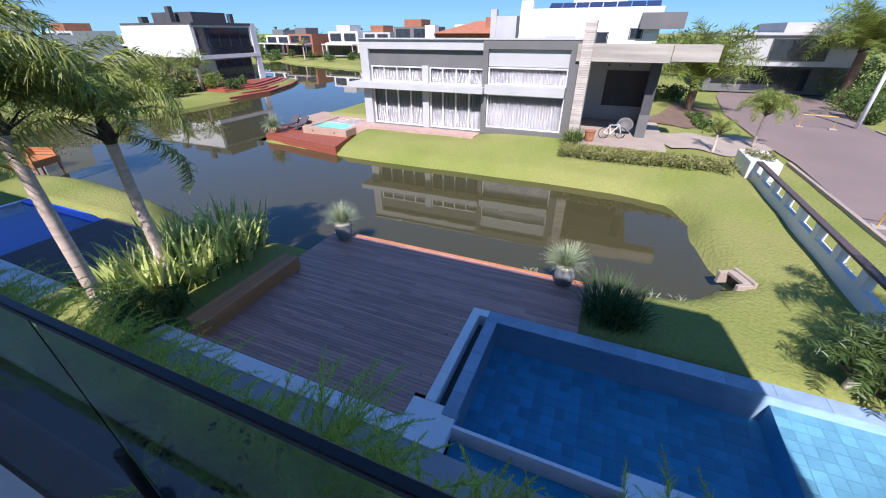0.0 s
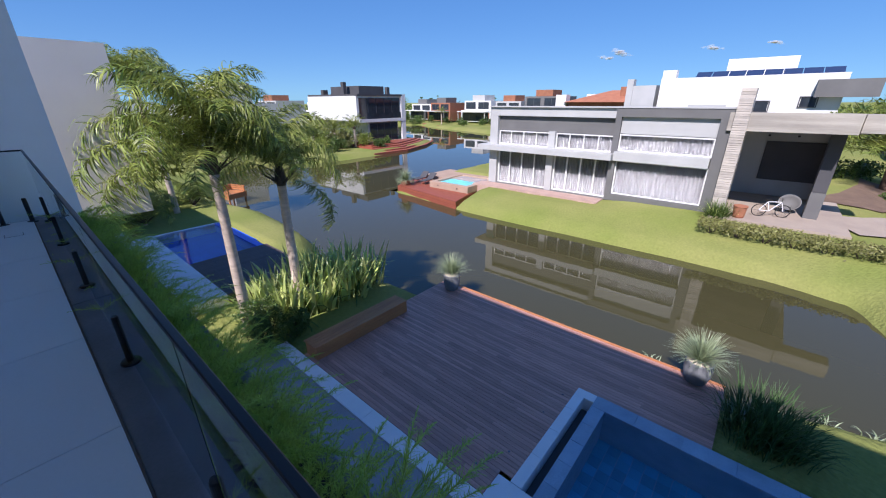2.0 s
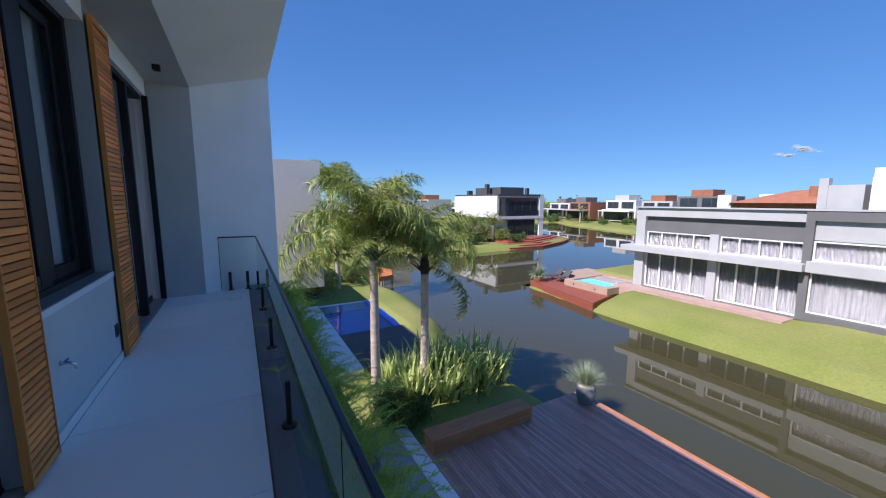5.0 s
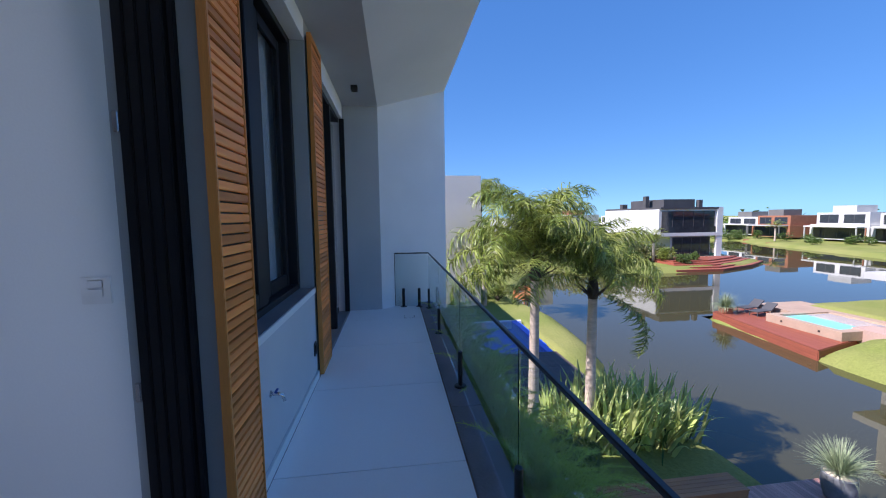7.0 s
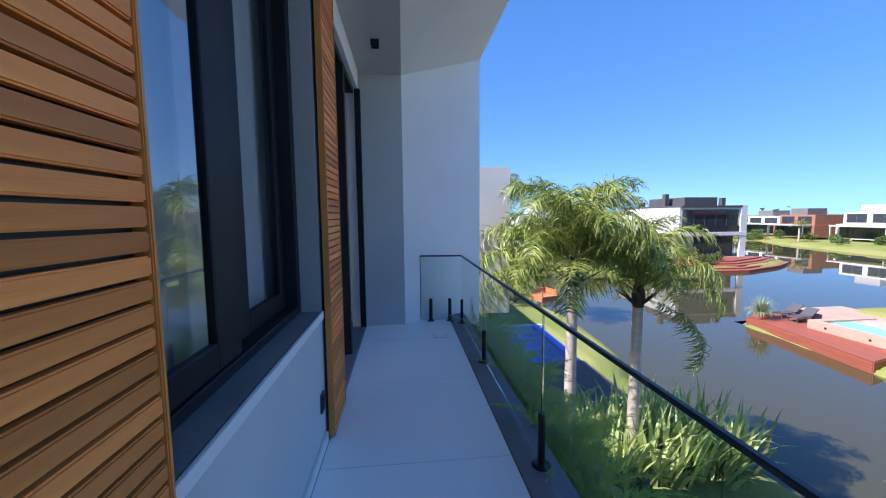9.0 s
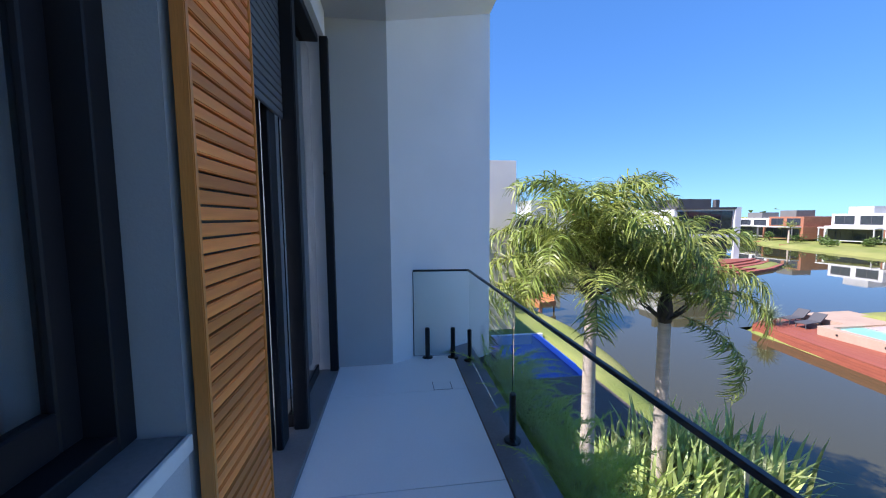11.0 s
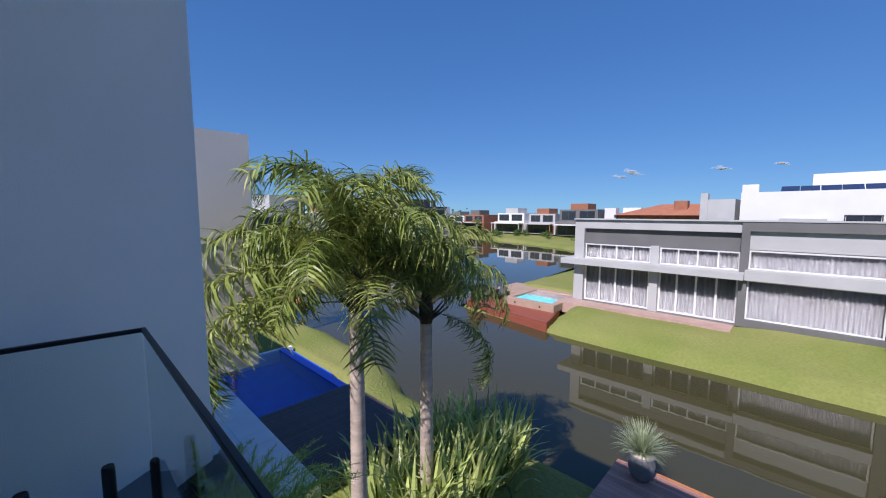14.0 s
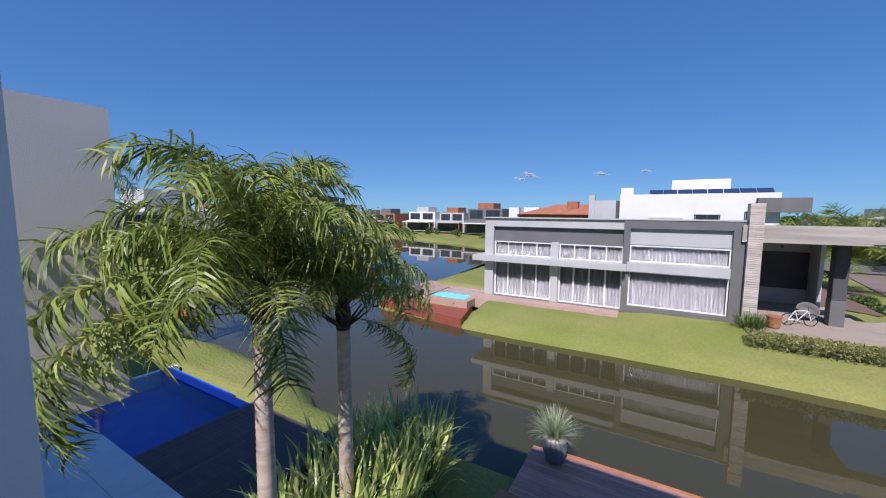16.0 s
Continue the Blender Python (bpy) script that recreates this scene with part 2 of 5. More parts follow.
def ripple(m, scale, strength, dist, scale2=None):
    n, l = m.node_tree.nodes, m.node_tree.links
    b = n["Principled BSDF"]
    tc, no, bp = n.new("ShaderNodeTexCoord"), n.new("ShaderNodeTexNoise"), n.new("ShaderNodeBump")
    no.inputs["Scale"].default_value, no.inputs["Detail"].default_value = scale, 3
    l.new(tc.outputs["Object"], no.inputs["Vector"])
    bp.inputs["Strength"].default_value, bp.inputs["Distance"].default_value = strength, dist
    l.new(no.outputs[0], bp.inputs["Height"])
    l.new(bp.outputs[0], b.inputs["Normal"])


ripple(M["pool_water"], 2.5, 0.25, 0.02)
M["lake"] = bpy.data.materials.new("murky_lake_water")
M["lake"].use_nodes = True
_b = M["lake"].node_tree.nodes["Principled BSDF"]
_b.inputs["Base Color"].default_value = (0.056, 0.052, 0.022, 1)
_b.inputs["Roughness"].default_value, _b.inputs["IOR"].default_value = 0.015, 1.5
ripple(M["lake"], 1.4, 0.06, 0.02)

# ---- building helpers ----


def obj(name, verts, faces, material, parent=None, label="", smooth=False):
    me = bpy.data.meshes.new(name)
    me.from_pydata(verts, [], faces)
    me.materials.append(material)
    if smooth:
        me.polygons.foreach_set("use_smooth", [True] * len(me.polygons))
    ob = new(name, me)
    if parent:
        ob.parent = parent
    if label:
        ob["label"] = label
    return ob


def part(name, bm, material, parent=None, label="", smooth=False):
    me = bpy.data.meshes.new(name)
    bmesh.ops.recalc_face_normals(bm, faces=bm.faces)
    bm.to_mesh(me)
    bm.free()
    me.materials.append(material)
    if smooth:
        me.polygons.foreach_set("use_smooth", [True] * len(me.polygons))
    ob = new(name, me)
    if parent:
        ob.parent = parent
    if label:
        ob["label"] = label
    return ob


def empty(name, label, category, loc=(0, 0, 0), group="", kind="", turn=0.0):
    ob = new(name)
    ob.matrix_world = pose(*loc, 0, 0, turn)
    ob.empty_display_size = 0.2
    return tagged(ob, label, category, group, kind)


def cube(bm, x0, y0, z0, x1, y1, z1):
    v = [bm.verts.new(p) for p in ((x0, y0, z0), (x1, y0, z0), (x1, y1, z0), (x0, y1, z0), (x0, y0, z1), (x1, y0, z1), (x1, y1, z1), (x0, y1, z1))]
    for f in ((0, 3, 2, 1), (4, 5, 6, 7), (0, 1, 5, 4), (1, 2, 6, 5), (2, 3, 7, 6), (3, 0, 4, 7)):
        bm.faces.new([v[i] for i in f])
    return bm


def block(name, b, material, parent=None, label="", bevel=0.0):
    bm = cube(bmesh.new(), *b)
    if bevel:
        bmesh.ops.bevel(bm, geom=bm.edges[:], offset=bevel, segments=2, affect="EDGES")
    return part(name, bm, material, parent, label)


def blocks(name, bs, material, parent=None, label="", bevel=0.0):
    bm = bmesh.new()
    for b in bs:
        cube(bm, *b)
    if bevel:
        bmesh.ops.bevel(bm, geom=bm.edges[:], offset=bevel, segments=1, affect="EDGES")
    return part(name, bm, material, parent, label)


def structure(name, b, material, label="", bevel=0.0, category=""):
    return tagged(block(name, b, material, None, "", bevel), label, category or name.split("_")[0], kind="structure")


def lathe(bm, profile, seg=20, cx=0.0, cy=0.0):
    rings = []
    for r, z in profile:
        rings.append([bm.verts.new((cx + r * math.cos(2 * math.pi * i / seg), cy + r * math.sin(2 * math.pi * i / seg), z)) for i in range(seg)])
    for a, b in zip(rings, rings[1:]):
        for i in range(seg):
            bm.faces.new((a[i], a[(i + 1) % seg], b[(i + 1) % seg], b[i]))
    bm.faces.new(rings[0][::-1])
    bm.faces.new(rings[-1])
    return bm


def tube(points, radius, seg=8):
    """A round bar along points; radius a number or one for each point."""
    bm = bmesh.new()
    rings = []
    pts = [Vector(p) for p in points]
    for i, p in enumerate(pts):
        d = (pts[min(i + 1, len(pts) - 1)] - pts[max(i - 1, 0)]).normalized()
        side = d.cross(Vector((0, 0, 1)))
        side = Vector((1, 0, 0)) if side.length < 1e-3 else side.normalized()
        up = side.cross(d)
        r = radius[i] if isinstance(radius, (list, tuple)) else radius
        rings.append([bm.verts.new(p + r * (math.cos(2 * math.pi * k / seg) * side + math.sin(2 * math.pi * k / seg) * up)) for k in range(seg)])
    for a, b in zip(rings, rings[1:]):
        for k in range(seg):
            bm.faces.new((a[k], a[(k + 1) % seg], b[(k + 1) % seg], b[k]))
    bm.faces.new(rings[0][::-1])
    bm.faces.new(rings[-1])
    return bm


# ---- ground, lake ----
WATER = -5.7
LAKE = [(11.9, -9.3), (12.1, -10.5), (12.7, -11.4), (13.7, -12.4), (14.9, -12.0), (16.9, -11.7), (18.5, -11.8), (20.4, -11.2), (21.1, -8.8), (21.3, -5),
        (21.3, 1), (21.2, 5), (21.4, 8.6), (21.8, 11), (22.3, 16.0), (24, 17.3), (34, 17.6), (48, 18), (66, 24), (73, 34), (78, 46.5), (82, 58),
        (87, 72), (93, 82), (86, 86), (70, 76), (60, 60), (55, 45), (54.5, 41), (48, 37.6), (38, 35.6), (31, 35.2), (25.7, 35.4), (21, 41), (17, 39),
        (13.5, 30), (10.4, 22.5), (11.2, 19), (11.6, 16.6), (11.2, 12.4), (10.8, 10), (9.9, 8.2), (9.9, 5), (10.2, 3), (10.4, 1), (10.7, -4), (11.0, -8.6)]
LAKE_A = np.array(LAKE)


def lake_distance(px, py):
    """Signed distance to the shore, positive on land."""
    a, b = LAKE_A, np.roll(LAKE_A, -1, axis=0)
    p = np.stack([px, py], -1)[:, None, :]
    ab = (b - a)[None]
    t = np.clip(((p - a[None]) * ab).sum(-1) / (ab ** 2).sum(-1), 0, 1)
    d = np.linalg.norm(p - (a[None] + t[..., None] * ab), axis=-1).min(1)
    x, y = px[:, None], py[:, None]
    cross = ((a[None, :, 1] > y) != (b[None, :, 1] > y)) & (x < (b[None, :, 0] - a[None, :, 0]) * (y - a[None, :, 1]) / (b[None, :, 1] - a[None, :, 1] + 1e-12) + a[None, :, 0])
    return np.where(cross.sum(1) % 2 == 1, -d, d)


def smooth_step(v, a, b):
    t = np.clip((v - a) / (b - a), 0, 1)
    return t * t * (3 - 2 * t)


def land_height(x, y):
    x, y = np.asarray(x, float), np.asarray(y, float)
    d = lake_distance(x, y)
    h = WATER - 0.02 + np.clip(d, -1.5, 0.45) * np.where(d > 0, 1.15, 0.7)
    opp = smooth_step(x, 18, 20) * (1 - smooth_step(x, 46, 60)) * smooth_step(y, -15.5, -12.5) * (1 - smooth_step(y, 16, 19))
    slope = np.clip((d - 0.3) * 0.235, 0, 0.54 + 0.24 * smooth_step(-y, -1, 2))
    h = h + opp * slope
    h = h + (1 - opp) * np.clip((d - 0.45) * 0.3, 0, 0.1)
    north = smooth_step(y, 3.5, 7) * (1 - smooth_step(x, 10, 12)) * (d > 0)
    h = h + north * np.clip(d * 0.3, 0, 0.42)
    return h


def lines(spec):
    out = []
    for a, b, step in spec:
        n = max(1, round((b - a) / step))
        out += [a + (b - a) * i / n for i in range(n)]
    return out + [spec[-1][1]]


gx = lines([(-900, -60, 210), (-60, -5, 11), (-5, 4.6, 2.4), (4.6, 12, 0.37), (12, 24, 0.4), (24, 30, 0.75), (30, 60, 1.5), (60, 110, 2.0), (110, 1200, 218)])
gy = lines([(-900, -60, 210), (-60, -20, 5), (-20, -13, 0.7), (-13, 3, 0.4), (3, 22, 0.5), (22, 48, 1.0), (48, 100, 2.0), (100, 1200, 220)])
GX, GY = np.meshgrid(gx, gy, indexing="ij")
GZ = land_height(GX.ravel(), GY.ravel()).reshape(GX.shape)
GZ += 0.02 * np.sin(GX * 1.7) * np.cos(GY * 1.3)
sunk = (GX > 4.0) & (GX < 8.75) & (GY < -5.4) & (GY > -17.8)
GZ = np.where(sunk, -7.2, GZ)
under = (GX > -20) & (GX < 11.0) & (GY > -5.5) & (GY < 0.9) | (GX > -20) & (GX < 5.2) & (GY < 2.3) & (GY > -20)
GZ = np.where(under & ~sunk, np.minimum(GZ, -5.45), GZ)
npool = (GX > 4.7) & (GX < 8.0) & (GY > 9.1) & (GY < 14.6)
GZ = np.where(npool, -6.4, GZ)
dzone = (GX > 20) & (GX < 26.4) & (GY > 8.9) & (GY < 16.8)
GZ = np.where(dzone, np.minimum(GZ, -5.58), GZ)
opool = (GX > 22.9) & (GX < 29) & (GY > 10.2) & (GY < 16.0)
GZ = np.where(opool, np.minimum(GZ, -6.3), GZ)
nx, ny = GX.shape
ground = obj("ground", list(zip(GX.ravel().tolist(), GY.ravel().tolist(), GZ.ravel().tolist())),
             [(i * ny + j, (i + 1) * ny + j, (i + 1) * ny + j + 1, i * ny + j + 1) for i in range(nx - 1) for j in range(ny - 1)], M["lawn"], smooth=True)
tagged(ground, "mown green lawn sloping down to the lake shore", "lawn", kind="structure")


def flat(name, pts, z, material, label, category, kind="structure"):
    ob = obj(name, [(x, y, z) for x, y in pts], [tuple(range(len(pts)))], material)
    return tagged(ob, label, category, kind=kind)


flat("water", [(9, -13), (22.5, -13), (22.5, 17), (72, 22), (95, 45), (98, 92), (60, 92), (50, 46), (9, 46)], WATER, M["lake"],
     "still murky green lake reflecting sky and houses", "lake")

# ---- the house: balcony ----
YN = -12.8
structure("floor_slab", (-6.0, YN, -0.30, 1.22, 0.30, -0.012), M["grout"], "grouted concrete slab under the balcony tiles", category="floor")
tile_edges = [0.30, -0.55, -1.74, -2.93, -4.12, -5.31, -6.50, -7.69, -8.88, -10.07, -11.26]
floor = tagged(new("floor"), "large pale porcelain balcony floor tiles", "floor", kind="structure")
for a, b in zip(tile_edges, tile_edges[1:]):
    block("tile", (0.004, b + 0.003, -0.011, 1.215, a - 0.003, 0.0), M["floor_tile"], floor)
ledge = tagged(new("ledge"), "dark slate ledge carrying the glass railing", "ledge", kind="structure")
ys = lines([(-12, 0.9, 4.3)])
for a, b in zip(ys, ys[1:]):
    block("slab", (1.228, a + 0.001, -0.2, 1.50, b - 0.001, -0.012), M["slate"], ledge, "", 0.004)
structure("joint", (1.2152, -12.0, -0.011, 1.2275, 0.3, -0.004), M["joint_dirt"], "dirty brown open joint along the tile edge")
structure("wall_planter", (1.86, YN, -0.80, 1.94, 1.0, -0.26), M["slate"], "dark grey outer wall of the balcony planter", 0.006, "wall")
structure("planter_floor", (1.503, YN, -0.80, 1.857, 0.95, -0.26), M["soil"], "dark planter soil behind the glass railing", category="planter")

# flared end wall, soffit and flared fascia: one deep frame round the balcony
Z_FLAT, Z_OUT = 3.47, 4.02


def prism(name, poly, z0, z1, material, label, category):
    bm = bmesh.new()
    lo = [bm.verts.new((x, y, z0)) for x, y in poly]
    hi = [bm.verts.new((x, y, z1)) for x, y in poly]
    bm.faces.new(lo[::-1])
    bm.faces.new(hi)
    for i in range(len(poly)):
        j = (i + 1) % len(poly)
        bm.faces.new((lo[i], lo[j], hi[j], hi[i]))
    return tagged(part(name, bm, material), label, category, kind="structure")


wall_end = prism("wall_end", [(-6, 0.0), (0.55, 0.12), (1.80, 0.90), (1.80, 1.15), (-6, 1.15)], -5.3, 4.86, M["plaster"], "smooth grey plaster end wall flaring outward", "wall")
# inner face: weaker sky light is put into a darker plaster colour
wall_end.data.materials.append(M["plaster_low_and_shade"])
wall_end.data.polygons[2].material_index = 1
bm = bmesh.new()
pts = [(-6.0, Z_FLAT), (0.55, Z_FLAT), (1.80, Z_OUT), (1.80, 4.85), (-6.0, 4.85)]
lo = [bm.verts.new((x, YN, z)) for x, z in pts]
hi = [bm.verts.new((x, 0.93, z)) for x, z in pts]
bm.faces.new(lo)
bm.faces.new(hi[::-1])
for i in range(5):
    j = (i + 1) % 5
    bm.faces.new((lo[i], lo[j], hi[j], hi[i]))
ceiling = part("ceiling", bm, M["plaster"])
# flat soffit face: its shade is painted with the darker plaster too
ceiling.data.materials.append(M["plaster_low_and_shade"])
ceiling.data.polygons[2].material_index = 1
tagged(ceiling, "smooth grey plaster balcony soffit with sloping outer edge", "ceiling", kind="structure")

# facade: wall pieces round the openings (outer face x = -0.02)
D1 = -4.60          # jamb of the open sliding door
W0, W1, WZ0, WZ1 = -4.50, -2.62, 0.92, 3.28
D2A, D2B, D2Z = -2.08, 0.0, 3.22
FX0, FX1 = -0.42, -0.02
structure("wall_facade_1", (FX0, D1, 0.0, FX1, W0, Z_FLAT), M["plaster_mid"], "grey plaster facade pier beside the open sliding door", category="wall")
structure("wall_facade_2", (FX0, W0, 0.0, FX1, W1, WZ0 - 0.05), M["plaster_low_and_shade"], "pale grey plaster wall below the bedroom window", category="wall")
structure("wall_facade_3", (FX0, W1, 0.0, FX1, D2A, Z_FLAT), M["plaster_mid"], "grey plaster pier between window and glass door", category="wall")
structure("wall_facade_4", (FX0, W0, WZ1, FX1, W1, Z_FLAT), M["plaster"], "grey plaster lintel above the bedroom window", category="wall")
structure("wall_facade_5", (FX0, D2A, D2Z, FX1, D2B, Z_FLAT), M["plaster"], "grey plaster lintel above the glass door", category="wall")
structure("wall_facade_6", (FX0, YN, 3.25, FX1, D1, Z_FLAT), M["plaster"], "grey plaster lintel above the open sliding door", category="wall")
structure("wall_facade_7", (FX0, YN, 0.0, FX1, -9.5, 3.25), M["plaster"], "grey plaster facade pier", category="wall")
structure("baseboard", (-0.019, W0 - 0.08, 0.0, 0.0, D2A - 0.55, 0.075), M["white_paint"], "slim white skirting along the facade wall", 0.003)
structure("window_sill_edge", (-0.019, W0 + 0.002, WZ0 - 0.048, -0.004, W1 - 0.002, WZ0 + 0.002), M["white_paint"], "slim pale trim along the sill edge", 0.002, "trim")
structure("window_sill_1", (-0.30, W0 + 0.002, WZ0 - 0.048, -0.021, W1 - 0.002, WZ0), M["sill"], "dark grey stone window sill", 0.006, "sill")
structure("threshold", (-0.40, D2A, -0.01, 0.0, D2B, 0.03), M["sill"], "dark grey stone door threshold", 0.004)

# rooms behind the facade
structure("wall_room_1", (-6.0, D1, 0.0, FX0, D1 + 0.14, Z_FLAT), M["white_wall"], "white painted interior wall with a light switch", category="wall")
structure("wall_room_2", (-6.0, D2A - 0.2, 0.0, FX0, D2A - 0.06, Z_FLAT), M["white_wall"], "white painted interior partition", category="wall")
structure("wall_room_3", (-6.15, YN, -0.3, -6.0, 1.3, 4.7), M["white_wall"], "white painted rear wall of the rooms", category="wall")
structure("wall_room_4", (-6.0, YN - 0.15, -5.3, 1.8, YN, 4.64), M["plaster"], "grey plaster side wall of the house", category="wall")
structure("ceiling_room", (-5.99, YN + 0.01, Z_FLAT - 0.05, -0.425, -0.01, Z_FLAT - 0.002), M["white_wall"], "white painted bedroom ceiling", category="ceiling")
structure("floor_room", (-5.99, YN + 0.01, -0.011, -0.42, -0.01, 0.006), M["interior_floor"], "pale bedroom floor", category="floor")
structure("wall_lower", (-6.0, YN, -5.3, -0.4, 0.0, -0.301), M["plaster"], "grey plaster ground floor wall", category="wall")

# sliding door stack at the jamb
door1 = empty("door_1", "dark bronze aluminium sliding door leaves stacked open", "door", (0, D1, 0), kind="structure")
for i, x in enumerate((-0.37, -0.315, -0.26, -0.205)):
    block("leaf", (x, -0.026 - 0.008 * i, 0.02, x + 0.047, -0.002, 3.22), M["bronze"], door1, "", 0.006)
block("track", (-0.148, -0.035, 0.0, -0.125, -0.002, 3.25), M["bronze"], door1, "", 0.003)
block("head", (-0.39, -4.9, 3.2, -0.12, 0.0, 3.249), M["bronze"], door1)
block("floor_track", (-0.39, -4.9, 0.0, -0.12, 0.0, 0.02), M["bronze"], door1)
for z in (0.78, 1.98):
    block("latch", (-0.40, -0.02, z, -0.375, -0.004, z + 0.09), M["steel"], door1, "small steel catch", 0.004)
plate = empty("light_switch", "white square light switch plate on the interior wall", "switch", (-0.525, D1 - 0.001, 1.30))
block("plate", (-0.062, -0.009, -0.062, 0.062, 0.0, 0.062), M["plastic_white"], plate, "", 0.004)
for x in (-0.012, 0.028):
    block("rocker", (-0.03, -0.013, x - 0.017, 0.03, -0.009, x + 0.017), M["plastic_white"], plate, "", 0.002)

# window 1
win = empty("window_1", "dark aluminium sliding bedroom window above a stone sill", "window", (-0.2, 0, 0), kind="structure")
blocks("window_frame", [(-0.10, W0, WZ0, 0.05, W0 + 0.06, WZ1), (-0.10, W1 - 0.07, WZ0, 0.05, W1, WZ1), (-0.10, W0 + 0.06, WZ1 - 0.06, 0.05, W1 - 0.07, WZ1),
                        (-0.10, W0 + 0.06, WZ0 + 0.001, 0.05, W1 - 0.07, WZ0 + 0.05)], M["bronze"], win, "", 0.004)
for x, a, b, e in ((-0.01, W0 + 0.061, -3.50, 0.2), (-0.075, -3.44, W1 - 0.071, 0.07)):
    sash = blocks("sash", [(x, a, WZ0 + 0.052, x + 0.045, a + 0.2, WZ1 - 0.062), (x, b - e, WZ0 + 0.052, x + 0.045, b, WZ1 - 0.062),
                           (x, a + 0.2, WZ0 + 0.052, x + 0.045, b - e, WZ0 + 0.16), (x, a + 0.2, WZ1 - 0.16, x + 0.045, b - e, WZ1 - 0.062)], M["bronze"], win, "", 0.005)
    g = block("pane", (x + 0.018, a + 0.2, WZ0 + 0.16, x + 0.026, b - e, WZ1 - 0.16), M["coated_glass"], sash, "clear window glass")
    g.visible_shadow = False



def drape(name, x, y0, y1, z0, z1, label, amp=0.03, seed=1, cloth="white_wall"):
    """A pleated curtain hanging in the plane x."""
    r = random.Random(seed)
    v, f = [], []
    m = int((y1 - y0) / 0.03)
    for i in range(m + 1):
        y = y0 + (y1 - y0) * i / m
        d = amp * math.sin(i * 0.95 + 0.8 * math.sin(i * 0.17)) + r.uniform(-0.006, 0.006)
        v += [(x + d, y, z0), (x + d * 0.7, y, z1)]
        if i:
            f.append((2 * i - 2, 2 * i, 2 * i + 1, 2 * i - 1))
    ob = empty(name, label, "curtain", (0, 0, 0))
    obj("cloth", v, f, M[cloth], ob, "", True)
    return ob


drape("curtain", -0.345, W0 + 0.02, W1 - 0.02, 0.03, 3.3, "pale floor length curtain drawn behind the bedroom window", 0.03, 2)
drape("curtain", -0.245, -1.0, -0.005, 0.14, 3.3, "grey curtain hanging behind the fixed door pane", 0.012, 3, "plaster_mid")
# added fill lamp in the door opening, lifts the dark room behind the glass
fill_lamp = new("door_fill", bpy.data.lights.new("door_fill", "AREA"))
fill_lamp.data.shape, fill_lamp.data.size, fill_lamp.data.size_y = "RECTANGLE", 0.9, 2.2
fill_lamp.data.energy, fill_lamp.data.color = 20, (0.80, 0.90, 1.0)
fill_lamp.matrix_world = look((-0.36, -1.75, 1.3), (-3.0, -1.75, 1.1))

# added fill lamp at the open sliding door, on top of the sky's own light
fill_lamp = new("room_fill", bpy.data.lights.new("room_fill", "AREA"))
fill_lamp.data.shape, fill_lamp.data.size, fill_lamp.data.size_y = "RECTANGLE", 4.6, 3.0
fill_lamp.data.energy, fill_lamp.data.color = 4.5, (0.84, 0.92, 1.0)
fill_lamp.matrix_world = look((-0.43, -7.05, 1.6), (-3.0, -7.05, 1.4))

# glass door 2 with roller shutter
door2 = empty("door_2", "dark aluminium sliding glass door with a half lowered slatted roller shutter", "door", (-0.15, 0, 0), kind="structure")
blocks("door_frame", [(-0.2, D2A, 0.031, 0.06, D2A + 0.06, D2Z), (0.085, D2B - 0.06, 0.031, 0.16, D2B + 0.005, D2Z), (-0.2, D2A + 0.06, D2Z - 0.07, 0.08, D2B - 0.08, D2Z)],
       M["bronze"], door2, "", 0.005)
for i, x in enumerate((-0.17, -0.11, -0.05)):
    blocks("leaf", [(x, -1.52 + 0.10 * i, 0.035, x + 0.045, -1.38 + 0.10 * i, D2Z - 0.08), (x, D2A + 0.07, 0.035, x + 0.045, D2A + 0.18, D2Z - 0.08)], M["bronze"], door2, "", 0.006)
block("guide", (0.0, -1.08, 0.032, 0.10, -1.0, D2Z - 0.075), M["bronze"], door2, "", 0.006)
g = block("pane", (-0.13, D2A + 0.18, 0.1, -0.122, -1.52, D2Z - 0.1), M["coated_glass"], door2, "clear door glass")
g.visible_shadow = False
g = block("pane", (-0.03, -1.03, 0.12, -0.022, D2B - 0.001, D2Z - 0.1), M["coated_glass"], door2, "clear door glass")
g.visible_shadow = False
block("panel", (-0.055, -1.03, 0.032, -0.015, D2B - 0.085, 0.12), M["bronze"], door2)
z = 2.20
while z < D2Z - 0.1:
    block("slat", (0.0, D2A + 0.06, z + 0.003, 0.018, -1.08, z + 0.05), M["grey_metal"], door2, "", 0.004)
    z += 0.052
block("latch", (0.08, D2B - 0.06, 1.95, 0.10, D2B - 0.03, 1.99), M["steel"], door2, "small steel catch")


